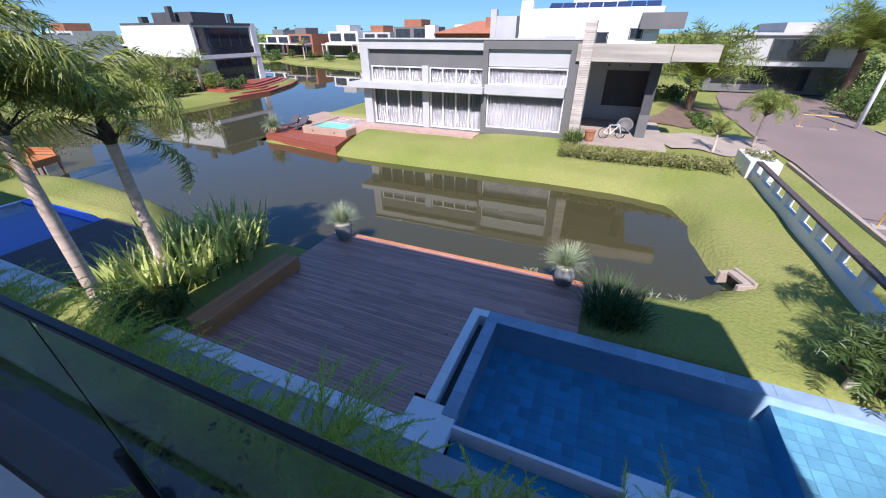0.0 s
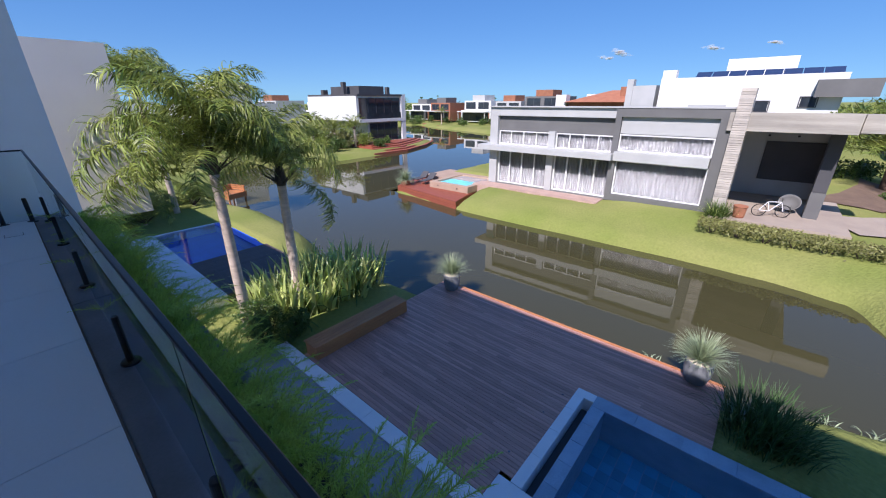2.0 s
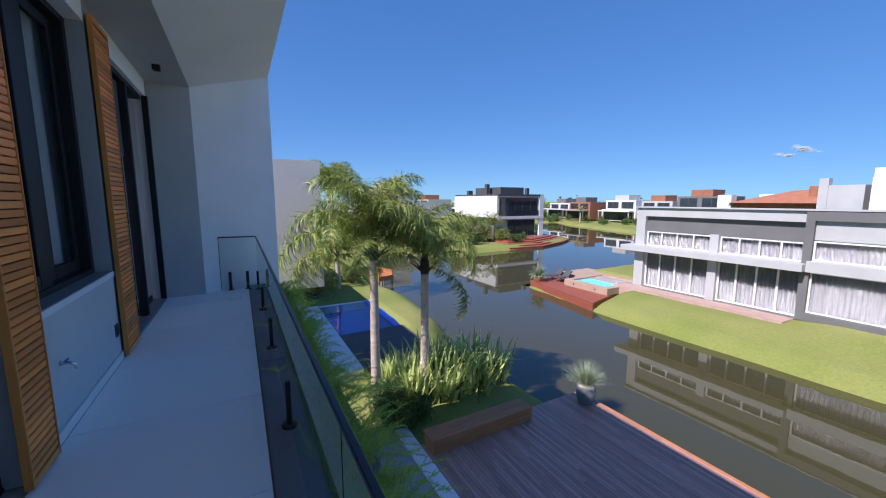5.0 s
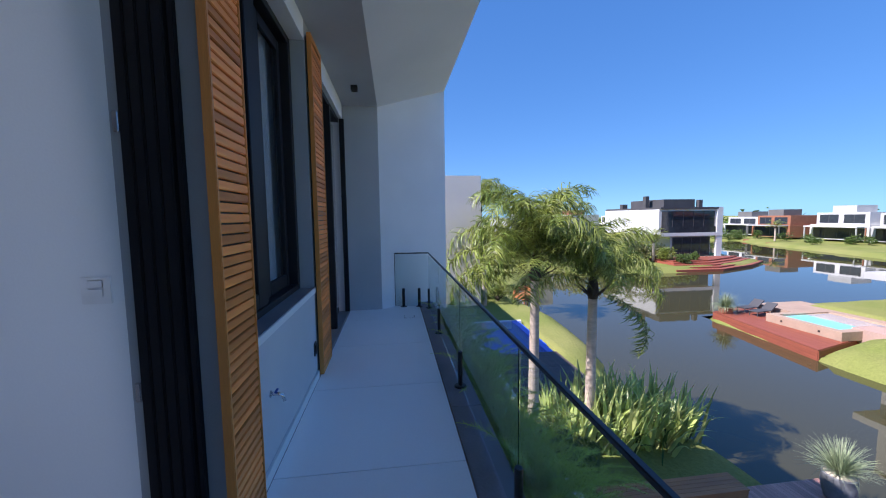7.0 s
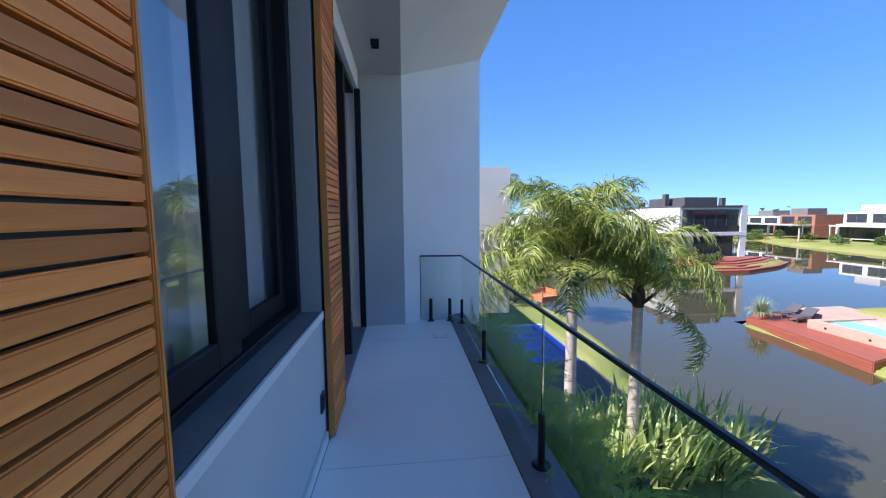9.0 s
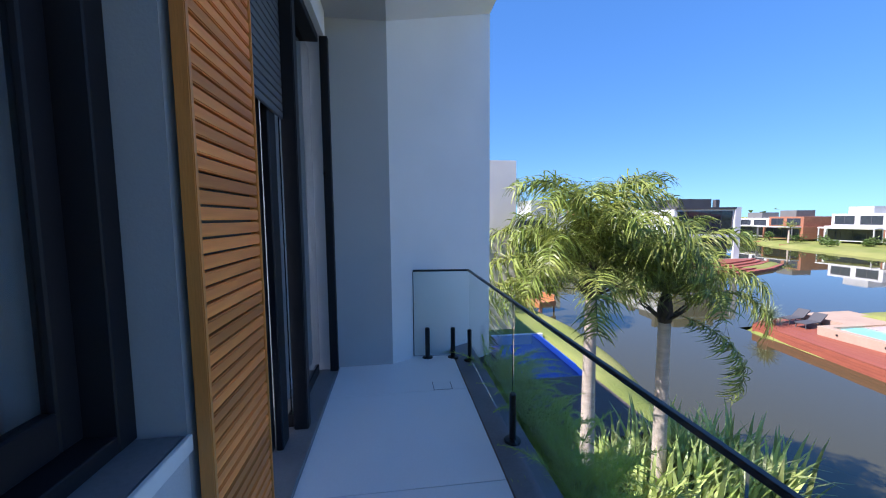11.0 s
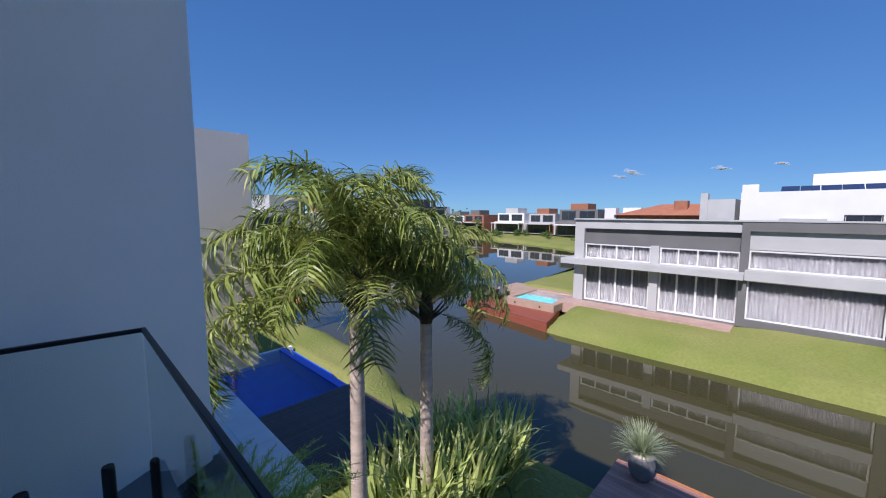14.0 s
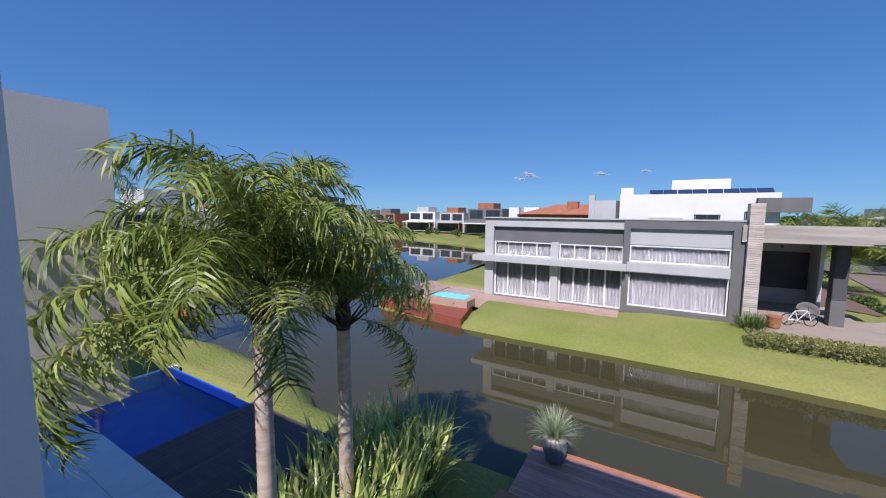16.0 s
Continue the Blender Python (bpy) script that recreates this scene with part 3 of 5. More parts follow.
# wooden sliding shutters
def shutter(y0, y1, loc_x=0.0):
    h0, h1 = 0.02, 3.36
    ob = empty("wooden_shutter", "tall honey cedar slatted sliding shutter on the facade", "shutter", (loc_x, y0, 0), "facade shutters")
    w = y1 - y0
    for a, b in ((0, 0.02), (w - 0.014, w)):
        block("stile", (0, a, h0, 0.042, b, h1), M["frame_wood"], ob, "", 0.003)
    block("rail", (0.002, 0.02, h0, 0.04, w - 0.014, h0 + 0.05), M["frame_wood"], ob, "", 0.003)
    block("rail", (0.002, 0.02, h1 - 0.05, 0.04, w - 0.014, h1), M["frame_wood"], ob, "", 0.003)
    # plain black sheet makes the gaps between the slats black
    block("backing", (0.001, 0.02, h0 + 0.05, 0.006, w - 0.014, h1 - 0.05), M["black_metal"], ob, "black sheet behind the slats")
    me = None
    z = h0 + 0.062
    while z < h1 - 0.085:
        if me is None:
            s = block("slat", (0.012, 0.02, 0, 0.037, w - 0.014, 0.0395), M["slat_wood"], ob, "", 0.004)
            me = s.data
        else:
            s = new("slat", me)
            s.parent = ob
        s.location = (random.uniform(-0.0015, 0.0015), 0, z)
        z += 0.0486
    return ob


shutter(-4.71, -4.345)
shutter(-2.61, -2.11)

# railing
rail = empty("glass_railing", "frameless glass balcony railing with black handrail and black spigots", "railing", (1.38, 0, 0))
RZ = 0.98


def ring_bar(name, pts, w, h, material, parent, label=""):
    bm = bmesh.new()
    rings = []
    for i, (x, y) in enumerate(pts):
        d0 = Vector(pts[i]) - Vector(pts[max(i - 1, 0)])
        d1 = Vector(pts[min(i + 1, len(pts) - 1)]) - Vector(pts[i])
        d = ((d0.normalized() if d0.length else d1.normalized()) + (d1.normalized() if d1.length else d0.normalized())).normalized()
        s = Vector((d.y, -d.x)) * w / 2
        rings.append([bm.verts.new(v) for v in ((x + s.x, y + s.y, RZ - h), (x + s.x, y + s.y, RZ), (x - s.x, y - s.y, RZ), (x - s.x, y - s.y, RZ - h))])
    for a, b in zip(rings, rings[1:]):
        for k in range(4):
            bm.faces.new((a[k], a[(k + 1) % 4], b[(k + 1) % 4], b[k]))
    bm.faces.new(rings[0][::-1])
    bm.faces.new(rings[-1])
    bmesh.ops.bevel(bm, geom=bm.edges[:], offset=0.003, segments=1, affect="EDGES")
    return part(name, bm, material, parent, label)


ring_bar("handrail", [(0, -11.5), (0, 0.20), (-0.60, 0.262)], 0.027, 0.021, M["black_metal"], rail, "black metal handrail cap")
joints = [0.175, -1.36, -3.03, -4.69, -6.40, -8.05, -9.7, -11.4]
for a, b in zip(joints, joints[1:]):
    g = block("pane", (-0.006, b + 0.006, 0.02, 0.006, a - 0.006, RZ - 0.022), M["glass"], rail, "clear greenish safety glass")
    g.visible_shadow = False
bm = bmesh.new()
p = [(-0.008, 0.195), (-0.595, 0.256), (-0.594, 0.268), (-0.007, 0.207)]
lo = [bm.verts.new((x, y, 0.02)) for x, y in p]
hi = [bm.verts.new((x, y, RZ - 0.022)) for x, y in p]
bm.faces.new(lo)
bm.faces.new(hi)
for i in range(4):
    bm.faces.new((lo[i], lo[(i + 1) % 4], hi[(i + 1) % 4], hi[i]))
g = part("pane", bm, M["glass"], rail, "clear greenish safety glass")
g.visible_shadow = False
block("edge_trim", (-0.604, 0.256, 0.02, -0.596, 0.27, RZ - 0.022), M["black_metal"], rail)
spig = None
for x, y in ((0, 0.12), (0, -1.36), (0, -3.03), (0, -4.69), (0, -6.33), (0, -8.05), (0, -9.7), (-0.45, 0.25), (-0.17, 0.222)):
    if spig is None:
        bm = bmesh.new()
        lathe(bm, [(0.062, 0), (0.062, 0.010), (0.054, 0.017), (0.032, 0.02)], 24)
        lathe(bm, [(0.026, 0.015), (0.026, 0.335), (0.022, 0.345)], 20)
        spig = part("spigot", bm, M["black_metal"], rail, "black metal glass spigot")
        s = spig
    else:
        s = new("spigot", spig.data)
        s.parent = rail
        s["label"] = "black metal glass spigot"
    s.location = (x, y, -0.012)

# small balcony fittings
spot = empty("ceiling_spotlight", "small black square surface spotlight under the soffit", "spotlight", (0.27, -0.86, Z_FLAT))
blocks("body", [(-0.045, -0.045, -0.07, 0.045, -0.033, 0), (-0.045, 0.033, -0.07, 0.045, 0.045, 0), (-0.045, -0.033, -0.07, -0.033, 0.033, 0),
                (0.033, -0.033, -0.07, 0.045, 0.033, 0), (-0.033, -0.033, -0.02, 0.033, 0.033, 0)], M["black_metal"], spot)
part("lens", lathe(bmesh.new(), [(0.028, -0.045), (0.028, -0.02)], 16), M["steel"], spot)
tap = empty("garden_tap", "small chrome garden tap with a blue handle on the wall", "tap", (-0.02, -4.02, 0.50))
part("body", tube([(0, 0, 0), (0.05, 0, 0), (0.075, 0.0, -0.012), (0.085, 0, -0.05)], [0.011, 0.012, 0.011, 0.009], 10), M["chrome"], tap, "", True)
bm = lathe(bmesh.new(), [(0.022, 0), (0.022, 0.006), (0.014, 0.008)], 16)
bmesh.ops.rotate(bm, verts=bm.verts, cent=(0, 0, 0), matrix=Matrix.Rotation(radians(90), 3, "Y"))
part("flange", bm, M["chrome"], tap)
block("handle", (0.03, -0.03, 0.014, 0.045, 0.03, 0.026), mat("blue_plastic", (0.03, 0.09, 0.35), None, 0.4), tap, "blue plastic lever handle", 0.004)
outlet = empty("wall_socket", "dark grey wall socket cover low on the facade", "socket", (-0.019, -2.72, 0.33))
block("cover", (0, -0.04, -0.065, 0.012, 0.04, 0.065), M["grey_dark"], outlet, "", 0.003)
block("flap", (0.012, -0.03, -0.045, 0.02, 0.03, 0.045), M["bronze"], outlet, "", 0.003)
dr = empty("floor_drain", "square tiled floor drain cover with a dark gap", "drain", (1.0, -0.46, 0))
blocks("gap", [(-0.085, -0.085, 0, -0.08, 0.085, 0.001), (0.08, -0.085, 0, 0.085, 0.085, 0.001), (-0.085, -0.085, 0, 0.085, -0.08, 0.001)], M["grey_dark"], dr)
block("lid", (-0.078, -0.078, 0, 0.078, 0.084, 0.0015), M["floor_tile"], dr)

# ---- garden: terrace, deck, pool ----
DZ = -5.04
structure("terrace", (-0.39, -17.0, -5.3, 4.74, 2.05, DZ - 0.03), M["terrace"], "dark grey paved ground terrace in shade")
cop = tagged(new("coping"), "pale granite coping along the terrace edge", "coping", kind="structure")
ys = lines([(-5.05, 2.05, 1.0)])
for a, b in zip(ys, ys[1:]):
    block("stone", (4.742, a + 0.002, -5.3, 5.13, b - 0.002, DZ), M["stone"], cop, "", 0.004)
block("stone", (4.742, -6.05, -5.3, 5.66, -5.054, DZ + 0.004), M["stone"], cop, "", 0.004)
deck = empty("timber_deck", "dark weathered hardwood lakeside deck with narrow boards", "deck", (0, 0, DZ), kind="structure")
bx, n = 5.14, 0
while bx < 11.2:
    y1 = 1.08
    y0 = -5.30 if bx < 8.84 else -8.05
    cuts = [y0] + sorted(y0 + 0.6 + (y1 - y0 - 1.2) * (k + random.random()) / 2 for k in range(2)) + [y1]
    if bx < 5.68:
        cuts[0] = -5.045
    for a, b in zip(cuts, cuts[1:]):
        block("board", (bx + 0.004, a + 0.0015, -0.03, bx + 0.098, b - 0.0015, random.uniform(-0.0015, 0.0015)), M["deck"], deck)
    bx += 0.101
block("edge_board", (bx + 0.004, -8.05, -0.16, bx + 0.10, 0.42, 0.004), M["bench_wood"], deck, "orange brown edge board", 0.004)
block("joist_bed", (5.14, -5.04, -0.2, 11.2, 1.06, -0.035), M["soil"], deck)
block("joist_bed", (8.9, -8.03, -0.2, 11.2, -5.04, -0.035), M["soil"], deck)
for x in (10.6, 8.2, 5.9):
    for y in (-7.6, -4.2, -0.8):
        if not (x < 8.9 and y < -5):
            block("post", (x, y, -2.2, x + 0.12, y + 0.12, -0.2), M["deck"], deck)
for x, y in ((5.55, -4.6), (6.2, -4.95), (7.6, -5.0), (8.4, -5.1), (8.3, 0.35), (6.3, 0.3), (5.6, 0.55)):
    part("deck_light", lathe(bmesh.new(), [(0.022, 0.0), (0.022, 0.006)], 12), M["steel"], deck).location = (x, y, 0)
bench = empty("deck_bench", "low red brown hardwood bench along the deck edge", "bench", (0, 0, DZ))
for i in range(5):
    block("board", (5.2, 0.5 + i * 0.118, 0.40, 8.62, 0.613 + i * 0.118, 0.435), M["bench_wood"], bench, "", 0.003)
for i in range(3):
    block("front_board", (5.26, 0.515, 0.01 + i * 0.13, 8.58, 0.54, 0.135 + i * 0.13), M["bench_wood"], bench, "", 0.003)
    block("end_board", (8.58, 0.515, 0.01 + i * 0.13, 8.605, 1.07, 0.135 + i * 0.13), M["bench_wood"], bench, "", 0.003)
block("end_board", (5.24, 0.515, 0.0, 5.26, 1.07, 0.395), M["bench_wood"], bench, "", 0.003)

# pool
PX0, PX1, PY1, PY0 = 5.36, 8.50, -6.05, -17.5
PWZ = DZ - 0.035
pool = tagged(new("swimming_pool"), "blue stone tiled swimming pool with pale coping", "pool", kind="structure")
block("pool_wall", (PX0 - 0.12, PY1 + 0.001, -6.6, PX1 + 0.38, PY1 + 0.29, DZ - 0.002), M["bluestone"], pool)
block("pool_wall", (PX1 + 0.001, PY0, -6.6, PX1 + 0.38, PY1, DZ - 0.002), M["bluestone"], pool)
block("pool_wall", (PX0 - 0.07, PY0, -6.6, PX0, PY1, DZ - 0.02), M["stone"], pool, "thin white infinity edge")
block("pool_wall", (PX0 - 0.12, PY0 - 0.2, -6.6, PX1 + 0.38, PY0, DZ), M["bluestone"], pool)
block("pool_floor", (PX0, PY0, -6.6, PX1, PY1, -6.33), M["bluestone"], pool)
block("catch_channel", (4.75, -9.1, -5.9, PX0 - 0.071, PY1 - 0.002, -5.5), M["pooltile"], pool)
cs = lines([(5.665, 8.88, 0.8)])
for a, b in zip(cs, cs[1:]):
    block("coping_stone", (a + 0.002, -5.53, -5.6, b - 0.002, -5.305, DZ + 0.012), M["stone"], pool, "", 0.004)
block("trough", (5.665, -5.76, -5.6, 8.6, -5.53, -5.36), M["grey_dark"], pool)
block("coping_stone", (8.62, -5.76, -5.6, 8.88, -5.53, DZ + 0.012), M["stone"], pool)
cs = lines([(PY0, -5.77, 0.9)])
for a, b in zip(cs, cs[1:]):
    block("rim_stone", (PX1 - 0.01, a + 0.002, DZ - 0.001, PX1 + 0.385, b - 0.002, DZ + 0.022), M["bluestone"], pool, "", 0.004)
cs = lines([(PX0 + 0.1, PX1 - 0.011, 0.6)])
for a, b in zip(cs, cs[1:]):
    block("rim_stone", (a + 0.002, PY1 - 0.01, DZ - 0.001, b - 0.002, PY1 + 0.285, DZ + 0.022), M["bluestone"], pool, "", 0.004)
block("pool_shelf", (PX0 + 0.001, PY0, -6.33, PX1 - 0.001, -12.02, -5.42), M["pooltile"], pool, "shallow pool shelf")
structure("terrace_pad", (2.0, -14.5, -5.3, 5.65, -9.13, DZ + 0.03), M["stone"], "pale granite poolside paving", 0.004, "terrace")
pw = tagged(obj("pool_water", [(PX0 - 0.06, PY0, PWZ), (PX1, PY0, PWZ), (PX1, PY1, PWZ), (PX0 - 0.06, PY1, PWZ)], [(0, 1, 2, 3)], M["pool_water"]),
            "clear blue pool water", "water", kind="structure")
pw.visible_shadow = False

# ---- plants ----


def leaf_quads(verts, faces, pts, widths, side):
    """A ribbon along pts, folded flat, its half width to either side."""
    base = len(verts)
    for p, w in zip(pts, widths):
        verts.append(tuple(p - side * w))
        verts.append(tuple(p + side * w))
    for i in range(len(pts) - 1):
        a = base + 2 * i
        faces.append((a, a + 1, a + 3, a + 2))


def blade_plant(name, material, parent, n, length, width, spread, droop, base_r=0.05, seed=1, label="", lean=(0, 0), seg=4):
    """A tuft of arching sword leaves about the origin."""
    rng = random.Random(seed)
    v, f = [], []
    for _ in range(n):
        a = rng.uniform(0, 2 * math.pi)
        tilt = rng.uniform(0.04, 1) ** 0.8 * spread
        L = length * rng.uniform(0.65, 1.1)
        out = Vector((math.cos(a), math.sin(a), 0))
        side = Vector((-math.sin(a), math.cos(a), 0))
        side = (side + out * rng.uniform(-0.5, 0.5)).normalized()
        p = Vector((rng.uniform(-base_r, base_r), rng.uniform(-base_r, base_r), 0)) + out * rng.uniform(0, base_r)
        pts, ws = [p.copy()], [width * 0.55]
        ang = tilt
        dr = droop * rng.uniform(0.2, 1.6) * (0.4 + tilt)
        for k in range(seg):
            p = p + (out * math.sin(ang) + Vector((lean[0], lean[1], math.cos(ang)))) * (L / seg)
            ang += dr / seg * (k + 0.5)
            pts.append(p.copy())
            ws.append(width * (1 - ((k + 1) / seg) ** 2.2) + 0.001)
        leaf_quads(v, f, pts, ws, side)
    return obj(name, v, f, material, parent, label)


def frond_mesh(name, length, seed, droop=1.5, rise=1.0, leaf=0.5, pairs=60, width=0.015, hang=0.5):
    """A feather palm frond that leaves the origin along +x and arches over, its leaflets hanging from the midrib."""
    rng = random.Random(seed)
    v, f = [], []
    n = 14
    pts, ang = [Vector((0, 0, 0))], radians(68) * rise
    for k in range(n):
        pts.append(pts[-1] + Vector((math.cos(ang), 0.05 * math.sin(k * 0.5 + seed), math.sin(ang))) * (length / n))
        ang -= droop * (0.12 + 1.9 * k / n) / n * 1.55
    for k in range(n):
        r0, r1 = 0.028 * (1 - k / n) + 0.005, 0.028 * (1 - (k + 1) / n) + 0.005
        for s in (Vector((0, 1, 0)), Vector((0, 0, 1))):
            leaf_quads(v, f, [pts[k], pts[k + 1]], [r0, r1], s)
    nr = len(f)
    for i in range(pairs):
        t = 0.14 + 0.86 * (i + rng.random() * 0.8) / pairs
        q = t * n
        k = min(int(q), n - 1)
        p = pts[k].lerp(pts[k + 1], q - k)
        d = (pts[k + 1] - pts[k]).normalized()
        L = leaf * (0.5 + 0.8 * math.sin(math.pi * min(1, t * 0.8 + 0.12))) * rng.uniform(0.75, 1.2)
        for s in (-1, 1):
            out = Vector((0, s, 0)) * rng.uniform(0.35, 1.0) + d * rng.uniform(0.2, 0.9) + Vector((0, 0, rng.uniform(-0.5, 0.7)))
            out.normalize()
            fall = hang * rng.uniform(0.6, 1.4)
            side = (d + Vector((rng.uniform(-0.4, 0.4), rng.uniform(-0.4, 0.4), rng.uniform(-0.4, 0.4)))).normalized()
            a = p.copy()
            lp, lw = [a.copy()], [width * 0.7]
            for m in range(4):
                a = a + out * (L / 4)
                out = (out + Vector((rng.uniform(-0.1, 0.1), rng.uniform(-0.1, 0.1), -fall))).normalized()
                lp.append(a.copy())
                lw.append(width * (1.0, 1.0, 0.7, 0.06)[m])
            leaf_quads(v, f, lp, lw, side)
    me = bpy.data.meshes.new(name)
    me.from_pydata(v, [], f)
    me.materials.append(M["palm"])
    me.materials.append(M["rachis"])
    me.polygons.foreach_set("material_index", [1] * nr + [0] * (len(f) - nr))
    return me


def palm(label, loc, trunk_h, r0, r1, fronds, meshes, lean=(0, 0), shaft=0.55, seed=3, scale=1.0, extra=(), bark="bark"):
    rng = random.Random(seed)
    ob = empty("palm_tree", label, "palm", loc, "queen palms")
    prof = []
    n = int(trunk_h / 0.11)
    for i in range(n + 1):
        z = trunk_h * i / n
        r = r0 + (r1 - r0) * min(1, i / n * 1.15)
        prof += [(r * 1.03, z), (r * 0.965, z + trunk_h / n * 0.82)]
    bm = lathe(bmesh.new(), prof, 16)
    for vv in bm.verts:
        k = vv.co.z / trunk_h
        vv.co.x += lean[0] * k * k
        vv.co.y += lean[1] * k * k
    part("trunk", bm, M[bark], ob, "ringed palm trunk", True)
    top = Vector((lean[0], lean[1], trunk_h))
    bm = bmesh.new()
    lathe(bm, [(r1 * 0.98, 0), (r1 * 1.25, shaft * 0.25), (r1 * 1.2, shaft * 0.6), (r1 * 0.7, shaft), (0.03, shaft * 1.25)], 14)
    c = part("crownshaft", bm, M["fibre"], ob, "dark fibrous leaf bases", True)
    c.location = top
    for i in range(8):
        a = i * 2.4
        e = rng.uniform(0.28, 0.42)
        s = part("leaf_stub", tube([(0.1 * math.cos(a), 0.1 * math.sin(a), 0.1), (e * math.cos(a), e * math.sin(a), 0.3), (e * 1.5 * math.cos(a), e * 1.5 * math.sin(a), 0.38 + 0.1 * rng.random())],
                                   [0.035, 0.022, 0.014], 6), M["fibre"], ob)
        s.location = top
    for i in range(fronds):
        tier = i / fronds
        o = new("frond", meshes[i % len(meshes)])
        o.parent = ob
        o.matrix_local = Matrix.Translation(top + Vector((0, 0, shaft * (0.5 + 0.5 * (1 - tier))))) @ Euler((rng.uniform(-0.25, 0.25), radians(-24 + 64 * tier + rng.uniform(-6, 6)), i * 2.39996 + rng.uniform(-0.15, 0.15))).to_matrix().to_4x4() @ Matrix.Diagonal((*[scale * rng.uniform(0.88, 1.08)] * 3, 1))
    for yaw, pitch, s, zz in extra:
        o = new("frond", meshes[0])
        o.parent = ob
        o.matrix_local = Matrix.Translation(top + Vector((0, 0, zz))) @ Euler((0, radians(pitch), radians(yaw))).to_matrix().to_4x4() @ Matrix.Diagonal((s, s, s, 1))
    return ob


QUEEN = [frond_mesh("queen_palm_frond", 3.3, s, 1.48 + 0.16 * (s % 3), 1.0, 0.62, 74, 0.0165, 0.55) for s in range(4)]
palm("tall queen palm with ringed trunk and drooping feather fronds", (4.70, 3.55, -5.1), 4.86, 0.165, 0.125, 30, QUEEN, (0.02, 0.02), 0.7, 3, 0.87,
     [(130, 52, 1.12, 0.3), (143, 66, 1.1, 0.2), (158, 56, 1.0, 0.3), (150, 24, 1.0, 0.5), (178, 38, 1.0, 0.4)])
palm("queen palm with dark trunk and drooping feather fronds", (6.48, 3.60, -5.1), 4.25, 0.16, 0.13, 19, QUEEN, (0.05, 0.06), 0.65, 10, 0.74,
     [(-40, 84, 0.78, 0.3)])
palm("tall slightly leaning queen palm on the neighbouring lakeside lawn", (7.1, 19.0, -5.15), 7.0, 0.17, 0.13, 24, QUEEN, (-0.35, -0.1), 0.6, 14, 0.9)

for i, (x, y) in enumerate(((5.2, 17.6), (8.4, 20.2), (6.0, 20.8))):
    palm("low bushy palm on the neighbouring lakeside lawn", (x, y, -5.15), 0.5, 0.12, 0.1, 13, QUEEN, (0, 0), 0.3, 15 + i, 0.72)


def spiky(name, label, category, loc, specs, group=""):
    ob = empty(name, label, category, loc, group)
    for i, (dx, dy, material, n, L, w, spread, droop, br) in enumerate(specs):
        b = blade_plant("leaves", material, ob, n, L, w, spread, droop, br, seed=i * 7 + int(abs(loc[0]) * 13), seg=5)
        b.location = (dx, dy, 0)
    return ob


for i, (x, y, s) in enumerate(((5.9, 2.7, 1.0), (6.6, 3.0, 1.1), (7.2, 2.6, 1.1), (7.8, 3.3, 1.15), (8.4, 2.6, 1.1), (8.9, 3.4, 1.1), (9.4, 2.8, 1.0), (7.4, 4.0, 1.1), (6.3, 4.1, 1.0), (8.3, 4.2, 1.0), (9.2, 4.1, 0.9), (5.6, 3.5, 0.9))):
    spiky("flax_plant", "large flax clump with upright green sword leaves", "flax", (x - 0.22, y + 0.48, -5.16),
          [(0, 0, M["flax"], 48, 1.72 * s, 0.068, 0.55, 0.45, 0.36), (0.1, -0.1, M["flax_dark"], 12, 1.2 * s, 0.034, 0.95, 1.1, 0.25)], "flax bed")
spiky("sedge_clump", "dark green grassy clump at the pool corner", "grass", (9.85, -8.72, -5.15), [(0, 0, M["flax_dark"], 420, 1.3, 0.013, 0.52, 0.7, 0.36), (0.1, -0.45, M["flax_dark"], 240, 0.95, 0.013, 0.6, 0.8, 0.28)])


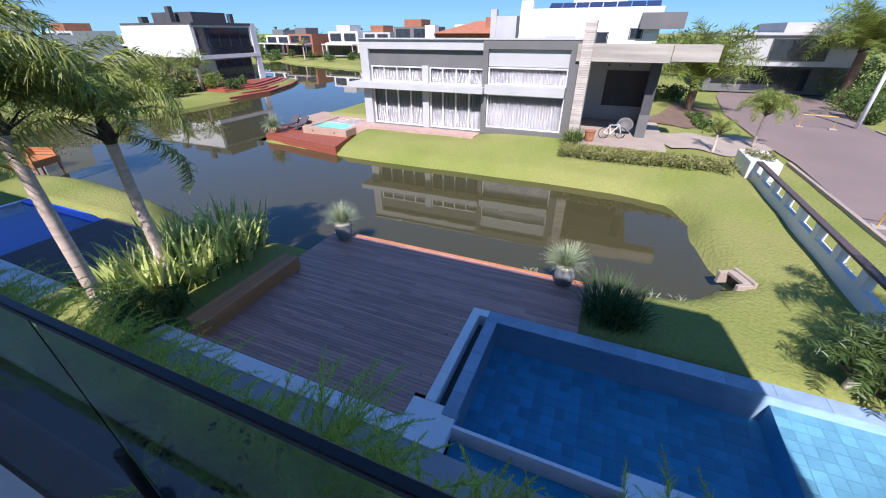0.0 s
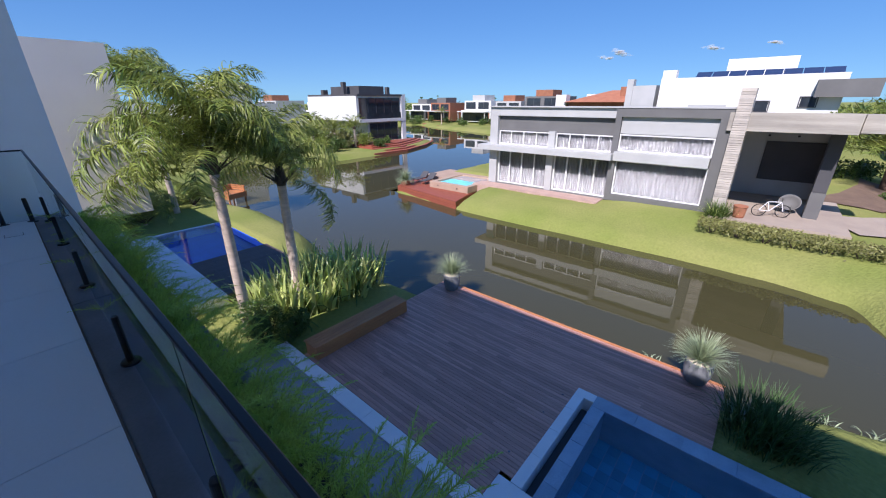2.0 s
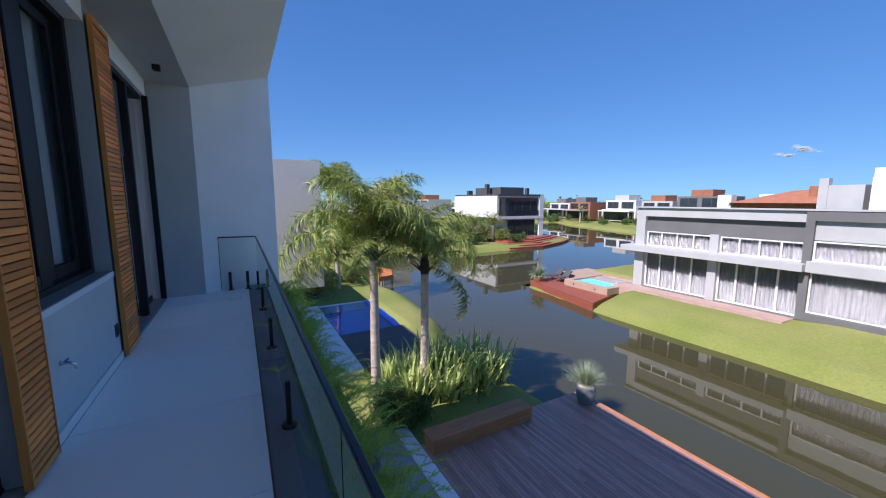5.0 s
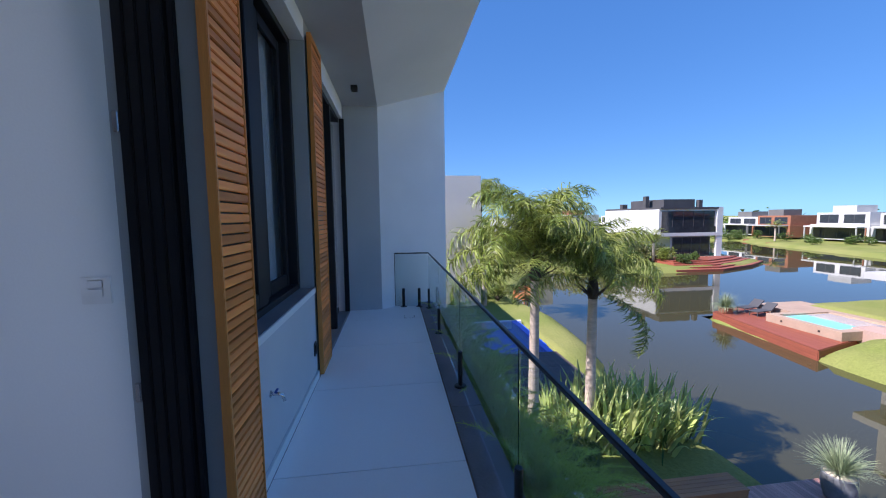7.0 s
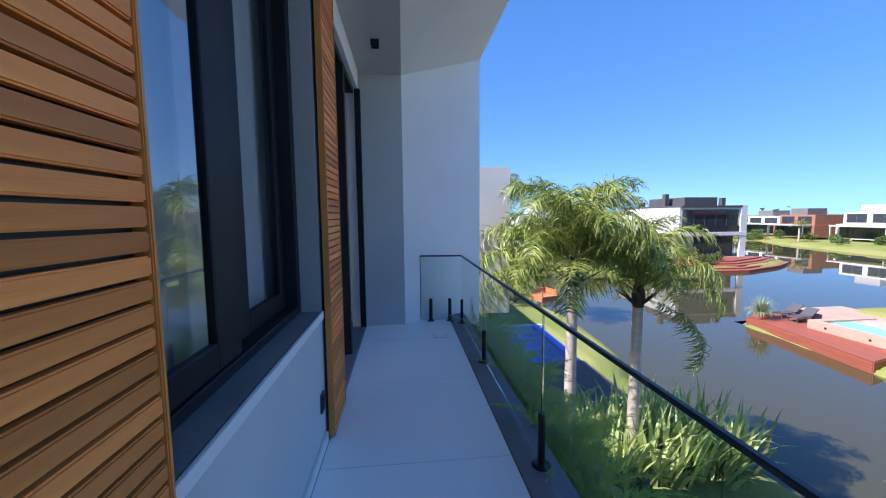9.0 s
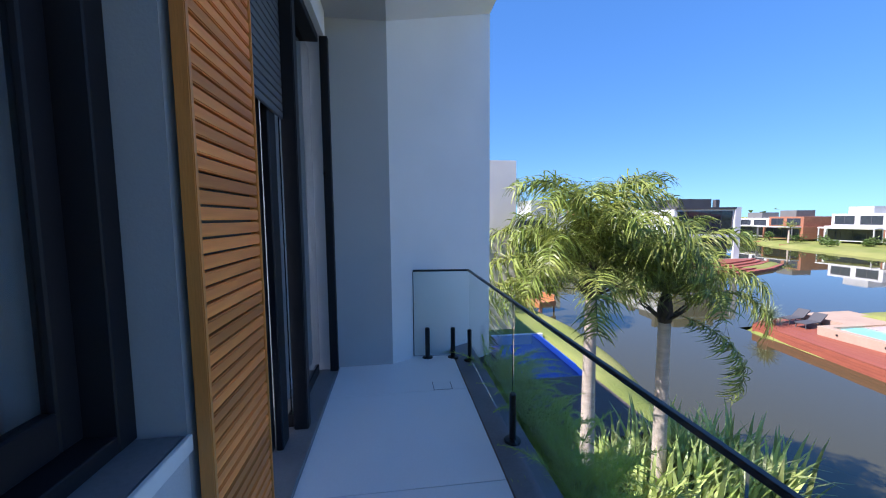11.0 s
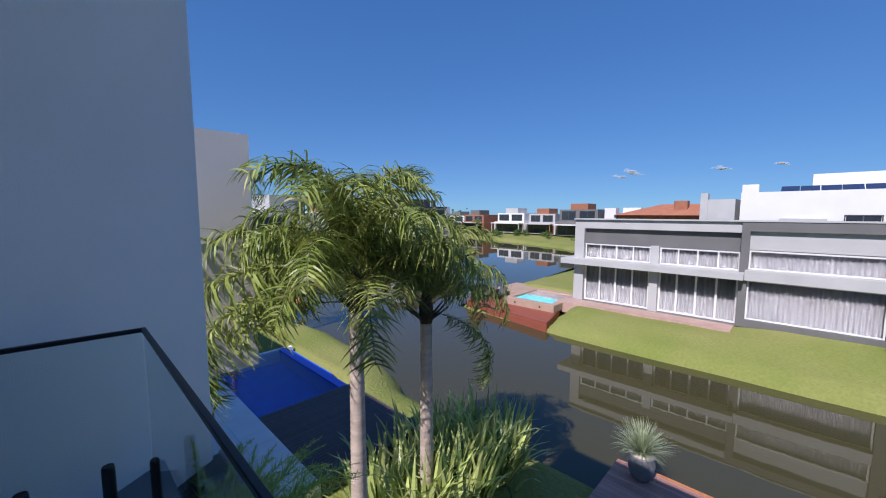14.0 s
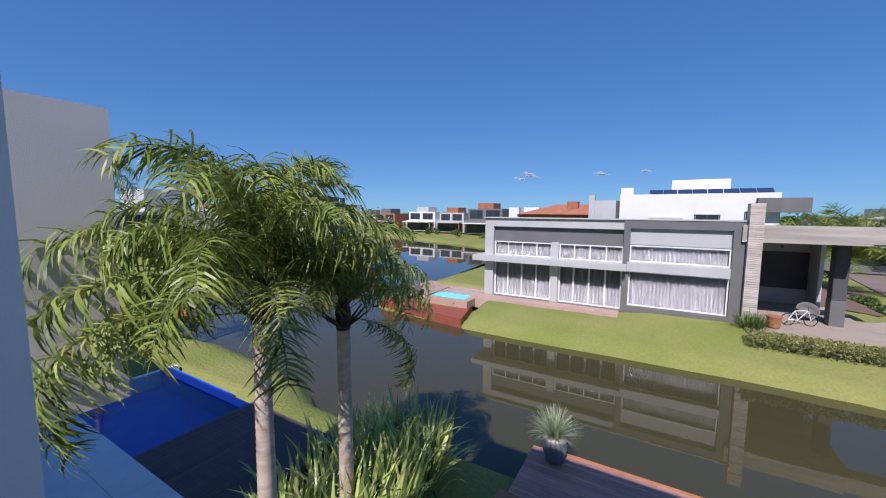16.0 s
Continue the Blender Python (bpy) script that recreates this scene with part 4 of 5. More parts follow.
def leafy(name, label, category, loc, size, n, leaf, material, seed=1, group="", kind="", lumps=6, flat_top=False):
    """A shrub: many small leaves on a lumpy body over short stems."""
    rng = random.Random(seed)
    sx, sy, sz = size
    cents = [(rng.uniform(-0.62, 0.62) * sx, rng.uniform(-0.62, 0.62) * sy, sz * rng.uniform(0.35, 0.72), rng.uniform(0.3, 0.5)) for _ in range(lumps)]
    v, f = [], []
    for _ in range(n):
        if flat_top:
            p = Vector((rng.uniform(-sx, sx), rng.uniform(-sy, sy), sz * (1 - abs(rng.gauss(0, 0.28)))))
            p.z += 0.12 * sz * math.sin(p.x * 3 + p.y * 2.3)
        else:
            cx, cy, cz, r = rng.choice(cents)
            d = Vector((rng.gauss(0, 1), rng.gauss(0, 1), rng.gauss(0, 1))).normalized() * rng.uniform(0.72, 1.05)
            p = Vector((cx + d.x * r * sx, cy + d.y * r * sy, max(0.03, cz + d.z * r * sz)))
        a = Vector((rng.gauss(0, 1), rng.gauss(0, 1), rng.gauss(0.3, 0.8))).normalized()
        s = a.cross(Vector((rng.gauss(0, 1), rng.gauss(0, 1), rng.gauss(0, 1)))).normalized()
        L = leaf * rng.uniform(0.6, 1.3)
        b = len(v)
        v += [tuple(p), tuple(p + a * L * 0.5 + s * L * 0.24), tuple(p + a * L), tuple(p + a * L * 0.5 - s * L * 0.24)]
        f.append((b, b + 1, b + 2, b + 3))
    ob = empty(name, label, category, loc, group, kind)
    obj("foliage", v, f, material, ob)
    bm = bmesh.new()
    for cx, cy, cz, r in cents[:5]:
        t = tube([(cx * 0.2, cy * 0.2, -0.05), (cx * 0.6, cy * 0.6, cz * 0.5), (cx, cy, cz)], [0.03, 0.02, 0.008], 5)
        me = bpy.data.meshes.new("tmp")
        t.to_mesh(me)
        t.free()
        bm.from_mesh(me)
        bpy.data.meshes.remove(me)
    part("stems", bm, M["fibre"], ob)
    return ob


leafy("shrub", "dense small-leaved green shrub beside the flax", "shrub", (4.85, 2.7, -5.15), (0.75, 0.7, 1.3), 6500, 0.07, M["shrub"], 4)
leafy("shrub", "dense small-leaved green shrub beside the flax", "shrub", (5.5, 2.15, -5.15), (0.6, 0.45, 0.85), 3200, 0.07, M["shrub"], 5)


def feathery(loc, n, size, seed, name="asparagus_fern", label="feathery bright green asparagus fern in the balcony planter", arch=1.0):
    """Plumes with fine needles, arching from one root."""
    rng = random.Random(seed)
    ob = empty(name, label, "fern", loc, "planter ferns")
    v, f = [], []
    for number in range(n):
        a = rng.uniform(0, 2 * math.pi) if name != "asparagus_fern" else rng.gauss(0, 1.15)
        L = size * rng.uniform(0.6, 1.2)
        if name == "asparagus_fern" and rng.random() < 0.4:
            a += math.pi
            L *= 0.34
        out = Vector((math.cos(a), math.sin(a), 0))
        p = Vector((rng.uniform(-0.08, 0.06), rng.uniform(-0.14, 0.14), 0))
        ang = rng.uniform(0.1, 0.9) * arch
        steps = 12
        for k in range(steps):
            q = p + (out * math.sin(ang) + Vector((0, 0, math.cos(ang)))) * (L / steps)
            ang += 0.12 * arch
            leaf_quads(v, f, [p, q], [0.0022, 0.0018], Vector((-math.sin(a), math.cos(a), 0)))
            t = (k + 1) / steps
            tw = L * 0.12 * math.sin(math.pi * min(1.0, 0.2 + 0.8 * t)) + 0.012
            for _ in range(22):
                d = Vector((rng.gauss(0, 1), rng.gauss(0, 1), rng.gauss(0.2, 0.7))).normalized()
                s = d.cross(Vector((0, 0, 1)))
                s = s.normalized() if s.length > 1e-3 else Vector((1, 0, 0))
                o = p.lerp(q, rng.random())
                e = o + (d + (q - p).normalized() * 0.6) * tw * rng.uniform(0.35, 0.85)
                leaf_quads(v, f, [o, e], [0.0021, 0.0009], s)
            p = q
        if (number + 1) % (n // 3) == 0:
            obj("plume", v, f, M["fern"], ob)
            v, f = [], []
    return ob


fy, k = 0.08, 0
while fy > -9.4:
    feathery((1.64 + 0.06 * math.sin(k * 2.1), fy, -0.27), 36, 0.60 + 0.10 * math.sin(k * 1.3), 100 + k)
    fy -= 0.27
    k += 1
feathery((4.45, 1.9, -5.08), 24, 0.85, 300, "garden_fern", "spreading green fern beside the terrace", 1.5)


# pots with spiky plants on the deck
def deck_pot(loc, seed):
    pot = empty("plant_pot", "speckled grey stone pot with pale rim standing on the deck", "pot", loc, "deck pots")
    part("shell", lathe(bmesh.new(), [(0.20, 0), (0.235, 0.03), (0.30, 0.24), (0.315, 0.42), (0.30, 0.58), (0.31, 0.60), (0.305, 0.625), (0.275, 0.625), (0.27, 0.57)], 28), M["pot"], pot, "", True)
    part("gravel_fill", lathe(bmesh.new(), [(0.268, 0.55), (0.272, 0.605), (0.20, 0.635), (0.05, 0.66)], 24), M["gravel"], pot, "cream gravel")
    pl = empty("spiky_plant", "round spiky blue green desert plant growing in the pot", "plant", (loc[0], loc[1], loc[2] + 0.63), "pot plants")
    b = blade_plant("leaves", M["agave"], pl, 460, 0.80, 0.0065, 1.25, 0.35, 0.05, seed, seg=4)
    part("stem", lathe(bmesh.new(), [(0.06, -0.02), (0.08, 0.05), (0.04, 0.12)], 12), M["fibre"], pl)
    return pot


deck_pot((10.86, 0.42, DZ + 0.002), 5)
deck_pot((11.02, -7.42, DZ + 0.002), 6)

# culvert outlet at the shore
cul = empty("culvert_outlet", "small concrete culvert outlet set in the grass bank", "culvert", (13.35, -12.35, -5.45), turn=205)
blocks("headwall", [(-0.45, 0.2, 0, 0.45, 0.32, 0.5), (-0.45, -0.28, 0, -0.32, 0.2, 0.42), (0.32, -0.28, 0, 0.45, 0.2, 0.42), (-0.32, -0.05, 0.34, 0.32, 0.2, 0.45)], M["path"], cul, "", 0.015)
# solid black block paints the shade inside the outlet
block("opening", (-0.31, 0.05, 0.01, 0.31, 0.19, 0.33), M["black_metal"], cul, "black block painting the shaded opening")

# ---- neighbour's house, pool and deck ----
nb = empty("neighbour_house", "neighbouring house with rough textured beige stucco upper wall", "house", (0, 4.68, 0))
block("fin_wall", (-6.5, 0, -1.13, 3.42, 0.42, 2.84), M["stucco"], nb, "rough beige stucco")
block("upper_wall", (-6.5, 0.421, -1.13, 1.3, 14.0, 2.5), M["stucco"], nb, "rough beige stucco")
block("lower_wall", (-6.5, 0.6, -4.9, 2.4, 13.5, -1.131), M["grey_mid"], nb)
nt = -4.50
npl = tagged(new("neighbour_pool"), "cobalt blue neighbouring swimming pool with stepped edge", "pool", kind="structure")
block("floor", (4.85, 9.2, -6.3, 7.84, 14.3, -5.9), M["blue_tile"], npl)
block("wall", (7.55, 9.2, -6.3, 7.86, 14.4, nt - 0.03), M["blue_tile"], npl)
block("wall", (4.6, 9.0, -6.3, 7.86, 9.2, nt - 0.05), M["blue_tile"], npl)
block("wall", (4.6, 14.3, -6.3, 8.15, 14.5, nt - 0.03), M["stone"], npl)
for i in range(4):
    block("step", (7.86, 10.6, -6.3, 7.93 + 0.07 * i, 14.4, nt - 0.06 - 0.05 * i), M["blue_tile"], npl)
w = tagged(obj("neighbour_pool_water", [(4.8, 9.1, nt - 0.07), (7.6, 9.1, nt - 0.07), (7.6, 14.3, nt - 0.07), (4.8, 14.3, nt - 0.07)], [(0, 1, 2, 3)], M["pool_water"]), "still blue pool water", "water", kind="structure")
w.visible_shadow = False
structure("neighbour_terrace", (-2, 5.3, -5.3, 4.05, 16.5, nt - 0.012), M["stone"], "pale stone terrace beside the neighbouring pool", category="terrace")
nc = tagged(new("neighbour_coping"), "pale granite coping beside the neighbouring pool", "coping", kind="structure")
ys = lines([(5.3, 14.5, 0.6)])
for a, b in zip(ys, ys[1:]):
    block("stone", (4.053, a + 0.003, -5.2, 4.82, b - 0.003, nt), M["stone"], nc, "", 0.004)
nd = empty("neighbour_deck", "grey brown timber deck beside the neighbouring pool", "deck", (0, 0, nt), kind="structure")
y = 5.3
while y < 9.1:
    block("board", (4.825, y + 0.004, -0.03, 7.95, y + 0.112, random.uniform(-0.002, 0.002)), M["dark_deck"], nd)
    y += 0.116
block("skirt", (4.825, 5.28, -0.75, 7.97, 5.3, -0.03), M["dark_deck"], nd)
block("skirt", (7.95, 5.28, -0.75, 7.97, 9.1, -0.03), M["dark_deck"], nd)
leafy("shrub", "bushy green planting round the neighbouring lawn", "shrub", (4.5, 19.5, -5.2), (2.6, 1.5, 1.9), 3500, 0.16, M["shrub"], 21)
leafy("shrub", "bushy green planting round the neighbouring lawn", "shrub", (8.0, 22.0, -5.2), (1.6, 1.4, 1.2), 2200, 0.14, M["shrub"], 22)
pier = empty("lake_pier", "small brown timber pier at the neighbouring shore", "pier", (11.3, 22.5, -5.5), turn=20)
for i in range(10):
    block("board", (0.0, i * 0.15, 0.55, 1.6, i * 0.15 + 0.14, 0.59), M["bench_wood"], pier)
for x, y in ((0.05, 0.05), (1.5, 0.05), (0.05, 1.4), (1.5, 1.4)):
    block("post", (x, y, -0.8, x + 0.09, y + 0.09, 1.05), M["bench_wood"], pier)
block("handrail", (1.5, 0.0, 0.96, 1.58, 1.5, 1.04), M["bench_wood"], pier)
block("handrail", (0.05, 1.41, 0.96, 1.5, 1.49, 1.04), M["bench_wood"], pier)
for i in range(2):
    block("rail_board", (0.10, 1.44, 0.64 + i * 0.16, 1.5, 1.465, 0.77 + i * 0.16), M["bench_wood"], pier)
    block("rail_board", (1.53, 0.10, 0.64 + i * 0.16, 1.555, 1.40, 0.77 + i * 0.16), M["bench_wood"], pier)
block("fascia", (-0.03, -0.03, 0.2, 1.63, -0.002, 0.58), M["bench_wood"], pier)
block("fascia", (-0.03, -0.001, 0.2, -0.002, 1.5, 0.58), M["bench_wood"], pier)
for i, (x, y) in enumerate(((11.9, -9.0), (12.2, -10.1), (11.75, -1.6), (12.1, -6.3), (12.4, -10.9))):
    spiky("water_weed", "small pale weed tuft at the water's edge", "weed", (x, y, -5.72), [(0, 0, M["agave"], 26, 0.28, 0.012, 1.1, 0.9, 0.16)], "shore weeds")

# ---- the grey house across the lake ----
HX = 26.56
gh = empty("grey_house", "two storey modern grey house with curtained windows and concrete carport", "house", (HX, 0, -4.6))


def hb(name, b, material, label="", bevel=0.0, parent=None):
    """A box of the grey house in world metres."""
    return block(name, (b[0] - HX, b[1], b[2] + 4.6, b[3] - HX, b[4], b[5] + 4.6), material, parent or gh, label, bevel)


hb("body", (27.75, -5.3, -6.3, 39, 9.4, 0.75), M["grey_light"])
hb("pier", (HX, 8.85, -6.3, 27.75, 9.52, 0.52), M["grey_light"])
hb("pier", (HX + 0.05, 4.18, -6.3, 27.75, 4.66, -0.45), M["grey_light"])
hb("parapet", (HX, 0.25, 0.52, 27.75, 9.52, 1.12), M["grey_light"], "", 0.01)
hb("dark_band", (HX + 0.28, 0.26, -0.52, 27.75, 8.85, 0.52), M["grey_mid"], "mid grey recessed band")
hb("slab", (25.82, 0.0, -1.96, 27.75, 10.2, -1.58), M["grey_light"], "projecting pale grey slab", 0.012)
hb("slab", (HX - 0.32, -5.05, -1.99, 27.2, -0.001, -1.42), M["grey_light"], "projecting pale grey slab", 0.012)
hb("frame", (HX - 0.12, -0.10, -4.55, 27.75, 0.25, 1.12), M["grey_mid"], "dark grey window surround")
hb("frame", (HX - 0.12, -5.62, -4.55, 27.75, -5.08, 1.12), M["grey_mid"], "dark grey window surround")
hb("frame", (HX - 0.12, -5.08, 0.62, 27.75, -0.10, 1.12), M["grey_mid"], "dark grey window surround")
hb("frame", (HX - 0.12, -5.08, -4.55, 27.75, -0.10, -4.14), M["grey_mid"], "dark grey window surround")
hb("coping", (HX - 0.16, -5.66, 1.121, 27.9, 9.56, 1.19), M["grey_light"])
hb("panel", (HX + 0.1, -5.08, -0.36, 27.75, -0.10, 0.62), M["grey_light"], "pale grey panel")
hb("foundation", (HX - 0.02, -5.6, -6.3, 27.7, 9.5, -4.551), M["grey_mid"])


def ring_x(x0, x1, y0, y1, z0, z1, t):
    """A closed rectangular frame in the plane x, its bars t wide."""
    bm = bmesh.new()
    loops = []
    for x in (x0, x1):
        for d in (0, t):
            loops.append([bm.verts.new((x, y, z)) for y, z in ((y0 + d, z0 + d), (y1 - d, z0 + d), (y1 - d, z1 - d), (y0 + d, z1 - d))])
    a, b, c, e = loops
    for p, q in ((a, b), (c, e), (a, c), (b, e)):
        for i in range(4):
            j = (i + 1) % 4
            bm.faces.new((p[i], p[j], q[j], q[i]))
    return bm


def window_set(x, y0, y1, z0, z1, n, seed, bar=0.075):
    """White frame, n panes and a pleated curtain behind them."""
    xa = x - HX
    win = part("window", ring_x(xa - 0.03, xa + 0.05, y0, y1, z0 + 4.6, z1 + 4.6, bar), M["white_paint"], gh, "white framed window with pale curtains")
    for i in range(1, n):
        c = y0 + (y1 - y0) * i / n
        block("mullion", (xa - 0.025, c - bar / 2, z0 + 4.6 + bar, xa + 0.045, c + bar / 2, z1 + 4.6 - bar), M["white_paint"], win)
    for i in range(n):
        a, b = y0 + (y1 - y0) * i / n, y0 + (y1 - y0) * (i + 1) / n
        g = block("pane", (xa, a + bar / 2, z0 + 4.6 + bar, xa + 0.012, b - bar / 2, z1 + 4.6 - bar), M["window_glass"], win, "clear glass")
        g.visible_shadow = False
    rng = random.Random(seed)
    v, fa = [], []
    m = int((y1 - y0) / 0.035)
    for i in range(m + 1):
        y = y0 + (y1 - y0) * i / m
        d = 0.05 * math.sin(i * 1.15 + 0.6 * math.sin(i * 0.21)) + rng.uniform(-0.004, 0.004)
        v += [(xa + 0.20 + d, y, z0 + 4.62), (xa + 0.20 + d * 0.8, y, z1 + 4.6)]
        if i:
            fa.append((2 * i - 2, 2 * i, 2 * i + 1, 2 * i - 1))
    obj("curtain", v, fa, M["curtain"], win, "pleated white curtain", True)


window_set(HX + 0.32, 4.68, 8.84, -1.57, -0.54, 4, 1)
window_set(HX + 0.32, 0.27, 4.17, -1.57, -0.54, 4, 2)
window_set(HX + 0.32, 4.68, 8.84, -4.52, -1.97, 4, 3, 0.1)
window_set(HX + 0.32, 0.27, 4.17, -4.52, -1.97, 4, 4, 0.1)
window_set(HX + 0.08, -5.06, -0.11, -1.41, -0.40, 1, 5)
window_set(HX + 0.08, -5.06, -0.11, -4.13, -2.0, 1, 6)
# stone pillar of stacked slabs
z, rng = -4.6, random.Random(8)
while z < 2.05:
    h = rng.uniform(0.09, 0.16)
    o = rng.uniform(0, 0.03)
    hb("stone_course", (HX - 0.45 - o, -6.25, z, HX + 0.45, -5.64, z + h - 0.012), M["beige_stone"])
    z += h
# carport
hb("beam", (HX - 0.28, -10.25, 0.05, HX + 0.35, -5.42, 0.95), M["concrete"], "board marked concrete beam", 0.015)
hb("beam", (HX - 0.05, -12.5, 0.12, HX + 0.9, -10.30, 0.93), M["concrete"], "board marked concrete beam", 0.015)
hb("carport_roof", (HX + 0.36, -10.6, 0.06, 33.5, -5.7, 0.6), M["concrete"], "concrete carport roof")
hb("carport_wall", (33.5, -10.2, -4.6, 33.9, -5.7, 0.6), M["grey_light"])
hb("carport_wall", (HX + 1.2, -5.7, -4.6, 33.5, -5.31, 0.06), M["grey_light"])
hb("dark_panel", (33.42, -9.95, -3.3, 33.499, -7.1, -0.9), M["grey_dark"], "black panelled opening")
hb("column", (28.0, -10.1, -4.4, 28.7, -9.55, 0.06), M["grey_dark"], "dark grey column", 0.02)
hb("column_foot", (27.985, -10.115, -4.4, 28.715, -9.535, -2.9), M["grey_mid"], "grey column foot", 0.015)
hb("return_wall", (31.8, -10.2, -4.5, 33.5, -10.0, 0.06), M["grey_light"])
for y in (-7.2, -8.6):
    hb("spotlight", (33.25, y, -0.6, 33.42, y + 0.12, -0.5), M["black_metal"])
structure("carport_floor", (25.4, -11.2, -5.2, 33.4, -5.7, -4.30), M["path"], "sandy stone carport paving", 0.01)
pv = structure("patio", (25.15, 0.3, -5.3, HX - 0.021, 10.1, -4.56), M["paving"], "pink brick patio strip in front of the windows", 0.01)
# opposite pool deck
od = empty("lake_deck", "red stained timber deck built over the lake edge", "deck", (0, 0, -5.14), kind="structure")
DA, DB, DC, DD = Vector((21.4, 8.8)), Vector((22.65, 16.2)), Vector((26.4, 17.2)), Vector((25.4, 9.9))


def deck_prism(name, quad, z0, z1, material, parent):
    """A slab over four corners."""
    bm = bmesh.new()
    lo, hi = [bm.verts.new((p.x, p.y, z0)) for p in quad], [bm.verts.new((p.x, p.y, z1)) for p in quad]
    bm.faces.new(lo[::-1])
    bm.faces.new(hi)
    for k in range(4):
        bm.faces.new((lo[k], lo[(k + 1) % 4], hi[(k + 1) % 4], hi[k]))
    return part(name, bm, material, parent)


for i in range(27):
    a, b = (i + 0.03) / 27, (i + 0.97) / 27
    deck_prism("board", [DA.lerp(DD, a), DA.lerp(DD, b), DB.lerp(DC, b), DB.lerp(DC, a)], -0.04, random.uniform(-0.002, 0.002), M["red_deck"], od)
for p, q in ((DA, DB), (DA, DD)):
    n2 = Vector(((q - p).y, -(q - p).x)).normalized() * (0.03 if q == DD else -0.03)
    for i in range(4):
        deck_prism("skirt_board", [p, q, q + n2, p + n2], -0.62 + 0.145 * i, -0.485 + 0.145 * i, M["red_deck"], od)
deck_prism("skirt_core", [DA.lerp(DC, 0.01), DD.lerp(DB, 0.01), DC.lerp(DA, 0.01), DB.lerp(DD, 0.01)], -1.6, -0.05, M["dark_deck"], od)
op = empty("raised_pool", "raised aqua swimming pool with sandstone coping", "pool", (0, 0, -5.14), kind="structure")
blocks("pool_wall", [(23.85, 9.6, 0.0, 24.3, 13.6, 0.5), (24.3, 9.6, 0.0, 28.4, 10.05, 0.5), (24.3, 13.2, 0.0, 28.4, 13.6, 0.5), (27.9, 10.05, 0.0, 28.4, 13.2, 0.5)], M["sandstone"], op, "sandstone coping", 0.01)
block("pool_floor", (24.3, 10.05, 0.0, 27.9, 13.2, 0.08), M["aqua"], op)
aw = tagged(obj("pool_water", [(24.3, 10.05, -4.70), (27.9, 10.05, -4.70), (27.9, 13.2, -4.70), (24.3, 13.2, -4.70)], [(0, 1, 2, 3)], M["pool_water"]), "clear turquoise pool water", "water", kind="structure")
aw.visible_shadow = False
for y in (10.6, 12.6):
    block("wall_lamp", (23.83, y, 0.2, 23.849, y + 0.1, 0.3), M["black_metal"], op)
structure("side_lawn_wall", (26.3, 9.53, -5.6, 30, 16.5, -4.78), M["sandstone"], "sandstone terrace beside the raised pool", category="terrace")


def lounger(loc, turn):
    ob = empty("sun_lounger", "dark grey sun lounger on the lake deck", "lounger", loc, "deck loungers", turn=turn)
    block("seat", (0, 0, 0.28, 1.25, 0.62, 0.34), M["grey_dark"], ob, "", 0.01)
    bm = cube(bmesh.new(), 0, 0, 0, 0.75, 0.62, 0.06)
    bmesh.ops.rotate(bm, verts=bm.verts, cent=(0, 0, 0), matrix=Matrix.Rotation(radians(-35), 3, "Y"))
    part("backrest", bm, M["grey_dark"], ob).location = (1.25, 0, 0.28)
    for x, y in ((0.05, 0.05), (0.05, 0.53), (1.5, 0.05), (1.5, 0.53)):
        block("leg", (x, y, 0, x + 0.04, y + 0.04, 0.28), M["grey_dark"], ob)
    return ob


lounger((24.3, 15.4, -5.14), 10)
lounger((24.2, 14.4, -5.14), 10)
for loc, s in (((23.15, 15.75, -5.138), 1.15),):
    pb = empty("planter_box", "brown square planter on the lake deck", "planter", loc)
    block("box", (-0.3, -0.3, 0, 0.3, 0.3, 0.42), M["brick_red"], pb, "", 0.015)
    spiky("yucca", "pale spiky yucca on the lake deck", "plant", (loc[0], loc[1], loc[2] + 0.42), [(0, 0, M["agave"], 420, 0.95 * s, 0.013, 1.5, 0.5, 0.08)])


# bicycle and pots in the carport
def bicycle(loc, turn):
    ob = empty("bicycle", "white bicycle parked in the carport", "bicycle", loc, turn=turn)
    for x in (-0.52, 0.52):
        bm = bmesh.new()
        ring = [(x + 0.32 * math.cos(i * math.pi / 12), 0, 0.33 + 0.32 * math.sin(i * math.pi / 12)) for i in range(25)]
        wh = part("wheel", tube(ring, 0.022, 6), M["rubber"], ob, "black tyre")
        for i in range(8):
            a = i * math.pi / 4
            part("spoke", tube([(x, 0, 0.33), (x + 0.31 * math.cos(a), 0, 0.33 + 0.31 * math.sin(a))], 0.006, 4), M["steel"], wh)
        bm.free()
    nodes = {"rear": (-0.52, 0, 0.33), "bb": (-0.08, 0, 0.30), "seat": (-0.22, 0, 0.80), "head": (0.36, 0, 0.82), "front": (0.52, 0, 0.33)}
    for a, b in (("rear", "bb"), ("rear", "seat"), ("bb", "seat"), ("bb", "head"), ("seat", "head"), ("head", "front")):
        part("tube", tube([nodes[a], nodes[b]], 0.022, 6), M["plastic_white"], ob)
    block("saddle", (-0.36, -0.07, 0.86, -0.10, 0.07, 0.92), M["rubber"], ob, "", 0.02)
    part("handlebar", tube([(0.3, -0.28, 0.98), (0.36, -0.1, 1.0), (0.36, 0.1, 1.0), (0.3, 0.28, 0.98)], 0.014, 6), M["chrome"], ob)
    part("stem", tube([(0.36, 0, 0.82), (0.36, 0, 1.0)], 0.018, 6), M["chrome"], ob)
    return ob


